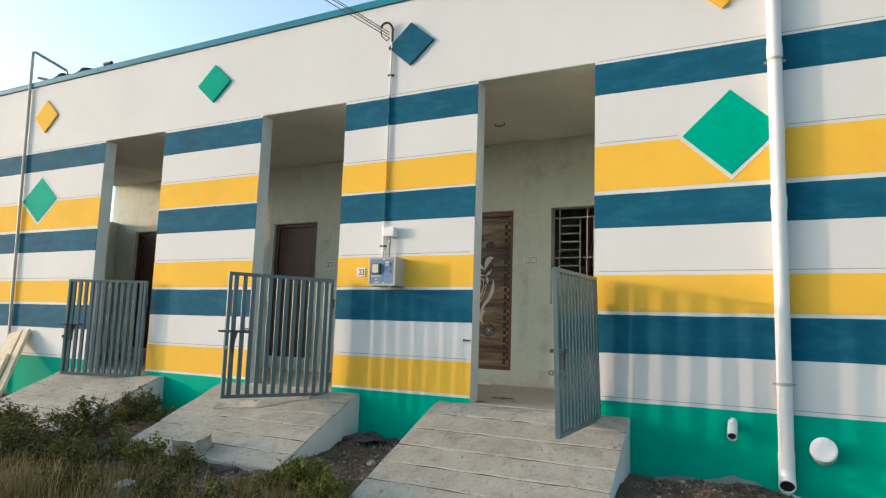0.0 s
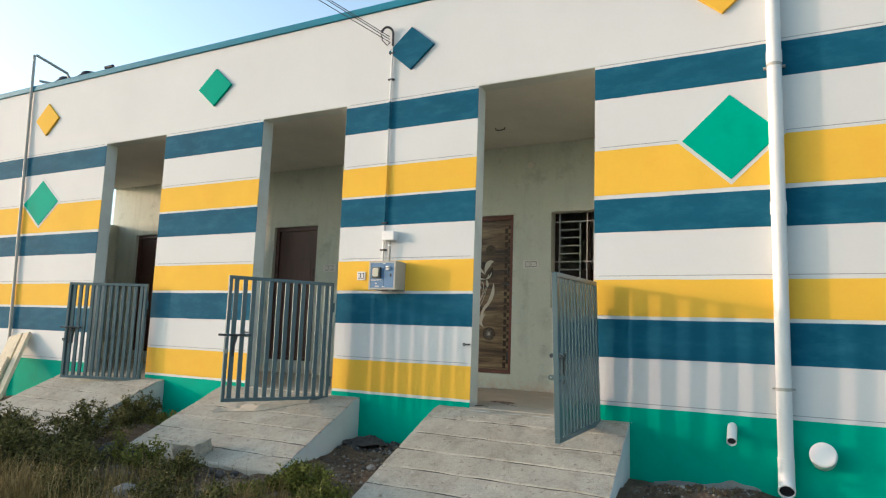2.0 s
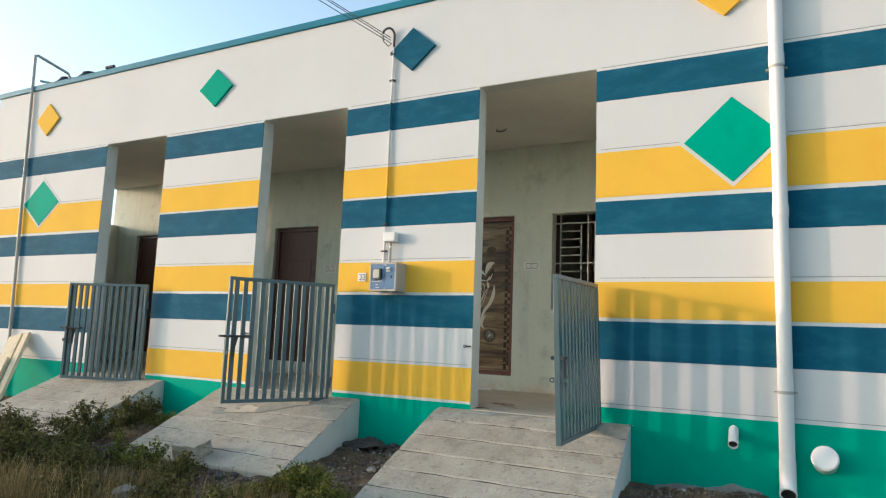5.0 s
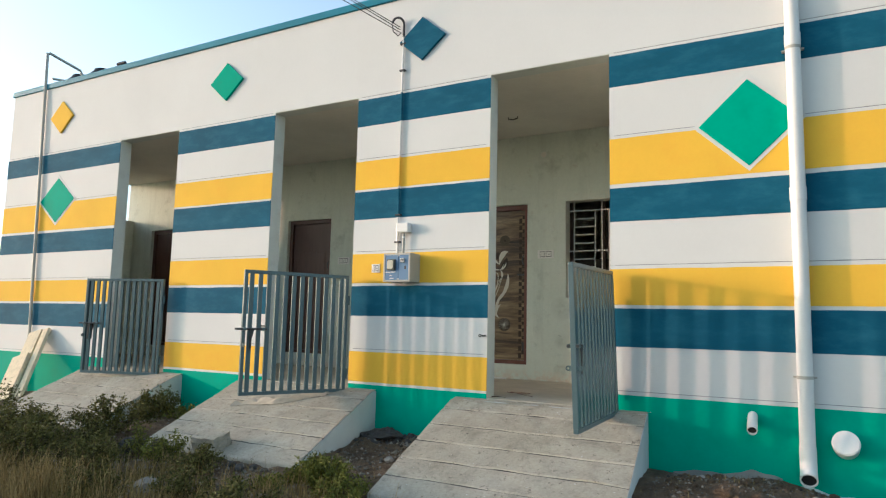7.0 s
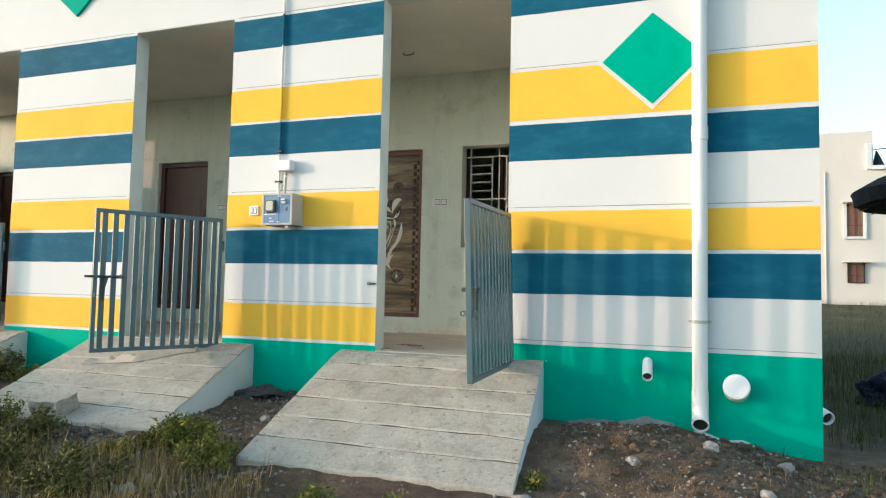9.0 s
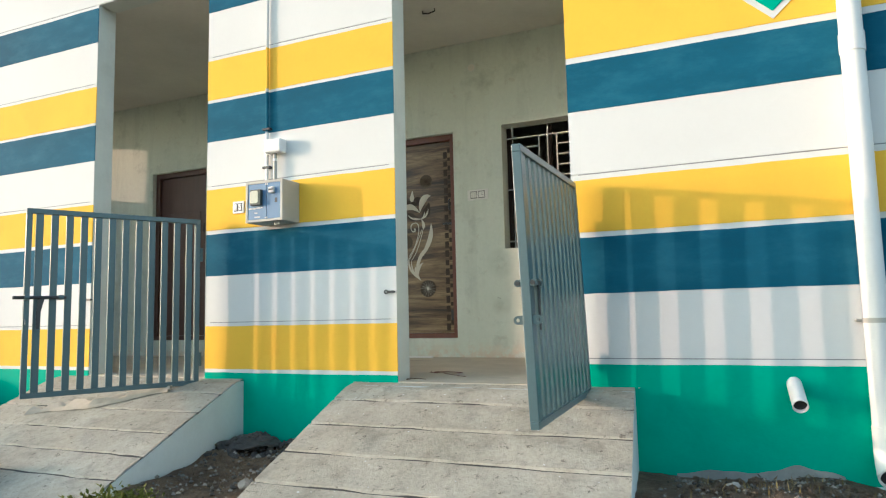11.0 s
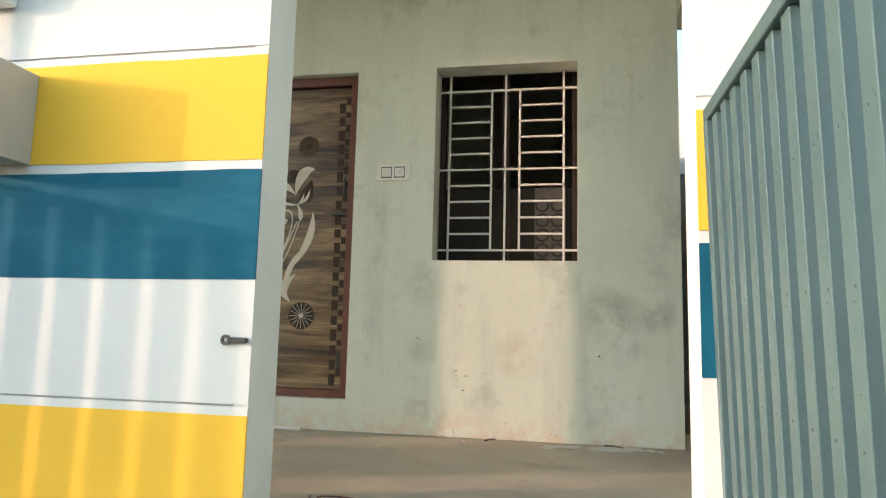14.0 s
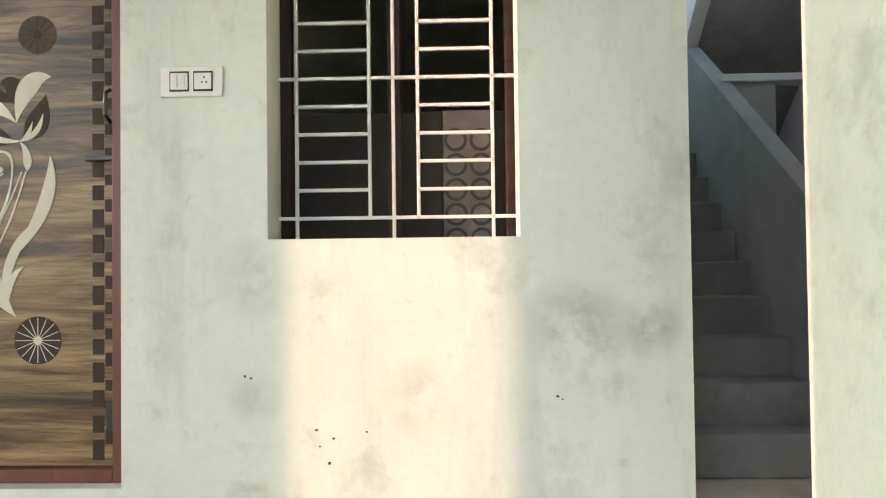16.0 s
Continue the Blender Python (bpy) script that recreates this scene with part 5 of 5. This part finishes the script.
def bush(x, y, r, h, leaves, size, material, label):
    z0 = ground_z(x, y) - 0.02
    b = base("bush", x, y, z0, label, "bush", "scrub by the ramps")
    V, F = [], []
    tips = []
    for k in range(int(9 + r * 26)):
        a, lean = rnd.uniform(0, 6.28), rnd.uniform(0.15, 1.0)
        top = Vector((x + math.cos(a) * r * lean, y + math.sin(a) * r * lean, z0 + h * (1.05 - 0.55 * lean * lean) * rnd.uniform(0.6, 1.15)))
        mid = Vector((x, y, z0)).lerp(top, 0.5) + Vector((rnd.uniform(-0.04, 0.04), rnd.uniform(-0.04, 0.04), 0.06 * h))
        root = Vector((x + math.cos(a) * 0.06, y + math.sin(a) * 0.06, z0))
        part("stem", tube(bmesh.new(), [root, mid, top], 0.005, 5, 0.4), M_BARK, b)
        tips += [(root, mid, top)]
    for k in range(int(leaves * 1.7)):
        root, mid, top = rnd.choice(tips)
        t = rnd.random() ** 0.6
        c = (root.lerp(mid, t * 2) if t < 0.5 else mid.lerp(top, t * 2 - 1)) + rand_dir(-1) * rnd.random() * 0.10 * (0.4 + r)
        leaf_quad(V, F, c, rand_dir(), rand_dir(0.0), size * rnd.uniform(0.45, 1.15), size * rnd.uniform(0.22, 0.5))
    raw("foliage", V, F, material, b)
    return b


for x, y, r, h, n in [(-3.95, -2.35, 0.66, 0.54, 4200), (-3.95, -0.72, 0.36, 0.34, 1900), (-4.12, -0.34, 0.22, 0.30, 800), (-1.78, -1.92, 0.26, 0.22, 800), (-3.15, -2.55, 0.50, 0.48, 2900), (-4.8, -2.2, 0.6, 0.6, 2200), (-3.72, -1.35, 0.45, 0.36, 2200), (-4.45, -1.75, 0.42, 0.36, 1700), (-3.35, -1.85, 0.42, 0.36, 2000), (-2.85, -2.15, 0.34, 0.30, 1300), (-2.45, -2.35, 0.36, 0.30, 1300), (-0.66, -2.52, 0.36, 0.24, 1800), (-1.35, -2.35, 0.30, 0.22, 900), (-1.85, -2.75, 0.32, 0.26, 1000), (-5.6, -2.3, 0.5, 0.45, 1500)]:
    bush(x, y, r, h, n, 0.038, M_LEAF, "low dark green scrub bush on bare earth")
for x, y, r, h, n in [(-0.56, -1.72, 0.36, 0.24, 2400), (0.66, -2.18, 0.15, 0.17, 380), (1.08, -2.12, 0.13, 0.15, 260), (1.72, -1.55, 0.10, 0.09, 160), (-3.55, -0.55, 0.22, 0.16, 500), (-0.82, -1.62, 0.26, 0.18, 1300), (-0.34, -1.86, 0.24, 0.20, 1300), (-0.95, -1.95, 0.20, 0.12, 600), (-2.30, -1.80, 0.24, 0.24, 900), (-2.75, -1.75, 0.16, 0.28, 350), (-3.35, -0.42, 0.14, 0.16, 260)]:
    bush(x, y, r, h, n, 0.036, M_LEAF2, "small fresh green weed clump on bare earth")


def grass(name, n, spot, h, material, label):
    V, F = [], []
    for k in range(n):
        x, y = spot()
        z = ground_z(x, y) - 0.01
        a, ln, bend = rnd.uniform(0, 6.28), h * rnd.uniform(0.45, 1.25), rnd.uniform(0.1, 0.6)
        wdt = 0.0022 + 0.002 * rnd.random()
        sx, sy = math.cos(a + 1.57) * wdt, math.sin(a + 1.57) * wdt
        i = len(V)
        for t in (0.0, 0.5, 1.0):
            cxx, cyy, cz = x + math.cos(a) * ln * bend * t * t, y + math.sin(a) * ln * bend * t * t, z + ln * t * (1 - 0.25 * bend * t)
            V += [(cxx - sx * (1 - t * 0.9), cyy - sy * (1 - t * 0.9), cz), (cxx + sx * (1 - t * 0.9), cyy + sy * (1 - t * 0.9), cz)]
        F += [(i, i + 1, i + 3, i + 2), (i + 2, i + 3, i + 5, i + 4)]
    return tagged(raw(name, V, F, material), label, "grass", "", "stuff")


def patch(cx0, cx1, cy0, cy1):
    cs = [(rnd.uniform(cx0, cx1), rnd.uniform(cy0, cy1), rnd.uniform(0.05, 0.22)) for _ in range(60)]

    def spot():
        c = rnd.choice(cs)
        return rnd.gauss(c[0], c[2]), min(-0.03, rnd.gauss(c[1], c[2]))
    return spot


grass("dry_grass", 9000, patch(-4.4, -1.5, -3.9, -2.7), 0.30, M_DRY, "dry straw-coloured grass tufts on the earth")
grass("dry_grass", 3200, patch(-2.6, 0.2, -2.9, -1.9), 0.18, M_DRY, "dry straw-coloured grass tufts on the earth")
grass("green_grass", 2200, patch(-4.5, -1.2, -2.7, -1.8), 0.09, M_WEED, "short green grass between the stones")
grass("green_grass", 900, patch(3.3, 5.0, -1.2, -0.1), 0.10, M_WEED, "short green grass by the wall corner")


def side_spot():
    return rnd.uniform(3.6, 9.5), rnd.uniform(0.5, 9)


grass("tall_grass", 14000, side_spot, 0.26, M_WEED, "rough green grass beside the house")
grass("tall_grass", 9000, lambda: (rnd.uniform(5.0, 16.0), rnd.uniform(9, 24)), 0.24, M_WEED, "rough green grass before the far house")
grass("tall_grass", 5000, lambda: (rnd.uniform(-22, -9.3), rnd.uniform(-5, 6)), 0.45, M_DRY, "rough grass in the open field")

# gravel
V2, F2 = [], []
V, F = [], []
for k in range(4200):
    x, y = rnd.uniform(-4.5, 4.2), -abs(rnd.gauss(0.2, 1.5)) - 0.02
    if any(a - 0.05 < x < b + 0.3 and y > -1.75 for a, b in ((-0.4, 1.5), (-3.25, -1.3))):
        continue
    r = 0.004 + 0.016 * rnd.random() ** 3
    c = Vector((x, y, ground_z(x, y) + r * 0.3))
    i = len(V)
    V += [c + Vector((r * q[0] * rnd.uniform(0.6, 1.3), r * q[1] * rnd.uniform(0.6, 1.3), r * q[2] * rnd.uniform(0.5, 1.0))) for q in ((1, 0, 0), (0, 1, 0), (-1, 0, 0), (0, -1, 0), (0, 0, 1), (0, 0, -1))]
    F += [(i, i + 1, i + 4), (i + 1, i + 2, i + 4), (i + 2, i + 3, i + 4), (i + 3, i, i + 4), (i + 1, i, i + 5), (i + 2, i + 1, i + 5), (i + 3, i + 2, i + 5), (i, i + 3, i + 5)]
for k in range(2600):
    x, y = rnd.uniform(-3.4, 0.1), rnd.uniform(-3.2, -1.6)
    r = 0.004 + 0.022 * rnd.random() ** 3
    c = Vector((x, y, ground_z(x, y) + r * 0.3))
    i = len(V)
    V += [c + Vector((r * q[0] * rnd.uniform(0.6, 1.3), r * q[1] * rnd.uniform(0.6, 1.3), r * q[2] * rnd.uniform(0.5, 1.0))) for q in ((1, 0, 0), (0, 1, 0), (-1, 0, 0), (0, -1, 0), (0, 0, 1), (0, 0, -1))]
    F += [(i, i + 1, i + 4), (i + 1, i + 2, i + 4), (i + 2, i + 3, i + 4), (i + 3, i, i + 4), (i + 1, i, i + 5), (i + 2, i + 1, i + 5), (i + 3, i + 2, i + 5), (i, i + 3, i + 5)]
tagged(raw("gravel", V, F, M_PEBBLE), "loose grey gravel and rubble on the earth", "gravel", "", "stuff")
for k in range(2600):
    x, y = rnd.uniform(-1.6, 0.3), -0.12 - 2.9 * rnd.random()
    if y > -1.62 and (x < -1.28 + 0.17 * y / -1.5 + 0.05 or x > -0.40):
        continue
    if y > -1.78 and x > -0.25:
        continue
    r = 0.004 + 0.018 * rnd.random() ** 3
    c = Vector((x, y, ground_z(x, y) + r * 0.35))
    i = len(V2)
    V2 += [c + Vector((r * q[0] * rnd.uniform(0.6, 1.3), r * q[1] * rnd.uniform(0.6, 1.3), r * q[2] * rnd.uniform(0.5, 1.0))) for q in ((1, 0, 0), (0, 1, 0), (-1, 0, 0), (0, -1, 0), (0, 0, 1), (0, 0, -1))]
    F2 += [(i, i + 1, i + 4), (i + 1, i + 2, i + 4), (i + 2, i + 3, i + 4), (i + 3, i, i + 4), (i + 1, i, i + 5), (i + 2, i + 1, i + 5), (i + 3, i + 2, i + 5), (i, i + 3, i + 5)]
tagged(raw("rubble", V2, F2, M_RUBBLE), "broken stone chips and mortar crumbs between the ramps", "rubble", "", "stuff")
rnd6 = random.Random(21)
V3, F3 = [], []
for k in range(2600):
    x, y = rnd6.uniform(1.40, 3.5), -0.06 - 2.0 * rnd6.random() ** 1.3
    if y > -1.62 and x < 1.62:
        continue
    r = 0.003 + 0.013 * rnd6.random() ** 4
    c = Vector((x, y, ground_z(x, y) + r * 0.3))
    i = len(V3)
    V3 += [c + Vector((r * q[0] * rnd6.uniform(0.6, 1.3), r * q[1] * rnd6.uniform(0.6, 1.3), r * q[2] * rnd6.uniform(0.5, 1.0))) for q in ((1, 0, 0), (0, 1, 0), (-1, 0, 0), (0, -1, 0), (0, 0, 1), (0, 0, -1))]
    F3 += [(i, i + 1, i + 4), (i + 1, i + 2, i + 4), (i + 2, i + 3, i + 4), (i + 3, i, i + 4), (i + 1, i, i + 5), (i + 2, i + 1, i + 5), (i + 3, i + 2, i + 5), (i, i + 3, i + 5)]
tagged(raw("gravel", V3, F3, M_RUBBLE), "loose pale stone crumbs on the brown earth by the wall", "gravel", "", "stuff")
grass("dry_grass", 500, patch(1.7, 3.3, -1.6, -0.3), 0.05, M_DRY, "sparse short dry grass on the earth by the wall")
V, F = [], []
for k in range(150):
    x, y = rnd.uniform(-0.25, 1.5), -1.7 * rnd.random() ** 1.5
    r = 0.002 + 0.006 * rnd.random() ** 2
    zz = -0.008 - 0.547 * max(0.0, y / -1.72 - 0.06) / 0.94
    i = len(V)
    V += [(x + r * math.cos(a), y + r * math.sin(a), zz + 0.004) for a in (0.3, 1.8, 3.3, 5.0)] + [(x, y, zz + 0.004 + r * 0.6)]
    F += [(i, i + 1, i + 4), (i + 1, i + 2, i + 4), (i + 2, i + 3, i + 4), (i + 3, i, i + 4)]
tagged(raw("paint_flakes", V, F, M_WHITE), "white paint and plaster crumbs on the ramp", "crumbs", "", "stuff")

V, F = [], []
for k in range(3200):
    x, y = rnd.uniform(-4.2, 3.3), -0.05 - abs(rnd.gauss(0, 1.6))
    if any(a - 0.05 < x < b + 0.3 and y > -1.75 for a, b in ((-0.4, 1.5), (-3.25, -1.3))):
        continue
    leaf_quad(V, F, Vector((x, y, ground_z(x, y) + 0.006)), Vector((rnd.uniform(-1, 1), rnd.uniform(-1, 1), rnd.uniform(0, 0.3))).normalized(), Vector((0, 0, 1)), rnd.uniform(0.012, 0.05), rnd.uniform(0.004, 0.016))
tagged(raw("leaf_litter", V, F, M_LITTER), "dry leaves, twigs and straw scattered on the earth", "litter", "", "stuff")
bm = bmesh.new()
for k in range(800):
    x, y = rnd.uniform(1.5, 3.9), -0.06 - abs(rnd.gauss(0, 0.9))
    if x < 1.75 and y > -1.9:
        continue
    r = 0.007 + 0.034 * rnd.random() ** 3
    b2 = bmesh.new()
    bmesh.ops.create_icosphere(b2, subdivisions=1, radius=r)
    for v in b2.verts:
        v.co *= 1 + 0.35 * noise.noise(v.co * 40 + Vector((k, 0, 0)))
        v.co.z *= 0.7
    b2.transform(Matrix.Translation((x, y, ground_z(x, y) + r * 0.2)))
    ms = bpy.data.meshes.new("t")
    b2.to_mesh(ms)
    b2.free()
    bm.from_mesh(ms)
    bpy.data.meshes.remove(ms)
tagged(part("soil_clods", bm, M_GROUND), "brown soil clods on the dug earth by the wall", "soil", "", "stuff")


# ---- distance ----
def far_tree(x, y, h, seed):
    z0 = ground_z(x, y) - 0.1
    t = base("tree", x, y, z0, "dark green spreading tree at the field's edge", "tree", "far trees")
    bm = bmesh.new()
    tube(bm, [(x, y, z0), (x + 0.1, y, z0 + h * 0.25), (x - 0.1, y + 0.1, z0 + h * 0.5)], h * 0.035, 8, 0.6)
    clumps = []
    for k in range(30):
        a, q = rnd.uniform(0, 6.28), rnd.random() ** 0.5
        c = Vector((x + math.cos(a) * q * h * 0.45, y + math.sin(a) * q * h * 0.45, z0 + h * (0.14 + 0.78 * rnd.random() * (1.1 - q * 0.5))))
        clumps.append((c, h * rnd.uniform(0.08, 0.16)))
        tube(bm, [(x, y, z0 + h * 0.35), Vector((x, y, z0 + h * 0.45)).lerp(c, 0.6), c], h * 0.012, 5, 0.4)
    V, F = [], []
    for k in range(3600):
        c, r = rnd.choice(clumps)
        leaf_quad(V, F, c + rand_dir(-1) * r * rnd.random() ** 0.4, rand_dir(), rand_dir(0), h * 0.04, h * 0.022)
    part("trunk", bm, M_BARK, t)
    raw("crown", V, F, M_FARLEAF, t)


for k, (x, y, h) in enumerate([(-46, 16.5, 5.0), (-44.5, 19.5, 4.4), (-48, 21.5, 5.4), (-43, 13.5, 4.0), (-50, 25, 5.0), (-47, 11, 4.2), (-45.5, 18, 4.6), (-44, 15, 4.4), (-47.5, 13.5, 4.8), (-45, 21, 4.8)]):
    far_tree(x, y, h, k)

FY = 25.0
house = base("house", 12, FY + 4, 0, "cream rendered two-storey house with a stepped parapet", "house")
hz = 0.15
part("wall", box(bmesh.new(), 6.2, 17.5, FY, FY + 8, -1.0, 5.68), M_FARWALL, house)
part("wall", box(bmesh.new(), 6.25, 9.72, FY + 0.05, FY + 5, 5.682, 7.20), M_FARWALL, house, "taller stair tower block")
part("parapet", box(bmesh.new(), 9.45, 9.65, FY - 0.12, FY + 0.04, 5.64, 6.67, 0.01), M_WHITE, house)
part("parapet", box(bmesh.new(), 9.65, 17.6, FY - 0.12, FY + 0.04, 5.62, 5.78, 0.01), M_WHITE, house)
part("plinth", box(bmesh.new(), 6.15, 17.6, FY - 0.06, FY - 0.002, 0.03, 0.12), M_CONC, house)
part("downpipe", cyl(bmesh.new(), (8.0, FY - 0.04, 0.1), (8.0, FY - 0.04, 5.6), 0.03, n=8), M_FARWALL, house)
for x0, x1, z0, z1 in ((8.75, 9.32, 2.95, 4.25), (8.79, 9.31, 1.13, 1.87), (12.2, 13.2, 3.02, 4.34), (12.2, 13.2, 0.95, 2.2)):
    w = part("window", box(bmesh.new(), x0, x1, FY - 0.03, FY - 0.006, z0, z1), M_CURTAIN, house, "brown curtained window")
    rim_w, rim_m = (0.12, M_WHITE) if z1 - z0 > 1 else (0.04, M_SASH)
    for dims in ((x0 - rim_w, x0, z0 - rim_w * 0.85, z1 + 0.02), (x1, x1 + rim_w, z0 - rim_w * 0.85, z1 + 0.02), (x0, x1, z0 - rim_w * 0.85, z0)):
        part("frame", box(bmesh.new(), dims[0], dims[1], FY - 0.09, FY - 0.001, dims[2], dims[3], 0.006), rim_m, w)
    part("mullion", box(bmesh.new(), (x0 + x1) / 2 - 0.025, (x0 + x1) / 2 + 0.025, FY - 0.06, FY - 0.031, z0, z1), M_FRAME, w)
    part("transom", box(bmesh.new(), x0, x1, FY - 0.058, FY - 0.031, z0 + (z1 - z0) * 0.32, z0 + (z1 - z0) * 0.32 + 0.04), M_FRAME, w)
    part("sunshade", box(bmesh.new(), x0 - 0.22, x1 + 0.22, FY - 0.45, FY - 0.001, z1 + 0.03, z1 + 0.09, 0.006), M_FARWALL, w)
ds = base("satellite_dish", 10.0, FY + 0.5, 5.86, "dark dish and stay on the house roof", "dish")
part("dish", cyl(bmesh.new(), (9.98, FY + 0.4, 5.86), (9.92, FY + 0.4, 6.45), 0.22, 0.03, n=12), M_LID, ds)
part("arm", cyl(bmesh.new(), (9.75, FY + 0.4, 6.5), (10.3, FY + 0.4, 6.55), 0.02, n=8), M_LID, ds)

hut = base("thatched_shelter", 7.95, 10.5, -0.6, "dark thatched shelter on wooden posts", "shelter")
b2 = bmesh.new()
n = 40
prof = [(1.98, 2.46), (2.06, 2.74), (1.6, 3.02), (0.8, 3.22), (0.05, 3.35)]
rings = []
for q, (r, z) in enumerate(prof):
    rings.append([b2.verts.new((7.95 + r * math.cos(6.2832 * k / n) * (1 + 0.03 * noise.noise((k * 1.3, q, 0))), 10.5 + r * math.sin(6.2832 * k / n), z + (0.10 if q == 0 else 0.03) * noise.noise((k * 2.1, q * 3, 4)))) for k in range(n)])
for a, b in zip(rings, rings[1:]):
    for k in range(n):
        b2.faces.new((a[k], a[(k + 1) % n], b[(k + 1) % n], b[k]))
b2.faces.new(rings[-1])
b2.faces.new(rings[0][::-1])
part("canopy", b2, M_THATCH, hut)
for k in range(14):
    a = 6.2832 * k / 14 + 0.2
    part("eave_stick", cyl(bmesh.new(), (7.95 + 1.5 * math.cos(a), 10.5 + 1.5 * math.sin(a), 2.55), (7.95 + 1.88 * math.cos(a), 10.5 + 1.88 * math.sin(a), 2.40), 0.014, n=6), M_BARK, hut)
for a in (2.7, 0.5, 4.2, 5.6):
    part("post", cyl(bmesh.new(), (7.95 + 1.35 * math.cos(a), 10.5 + 1.35 * math.sin(a), -0.8), (7.95 + 1.35 * math.cos(a), 10.5 + 1.35 * math.sin(a), 2.6), 0.06, n=10), M_BARK, hut)
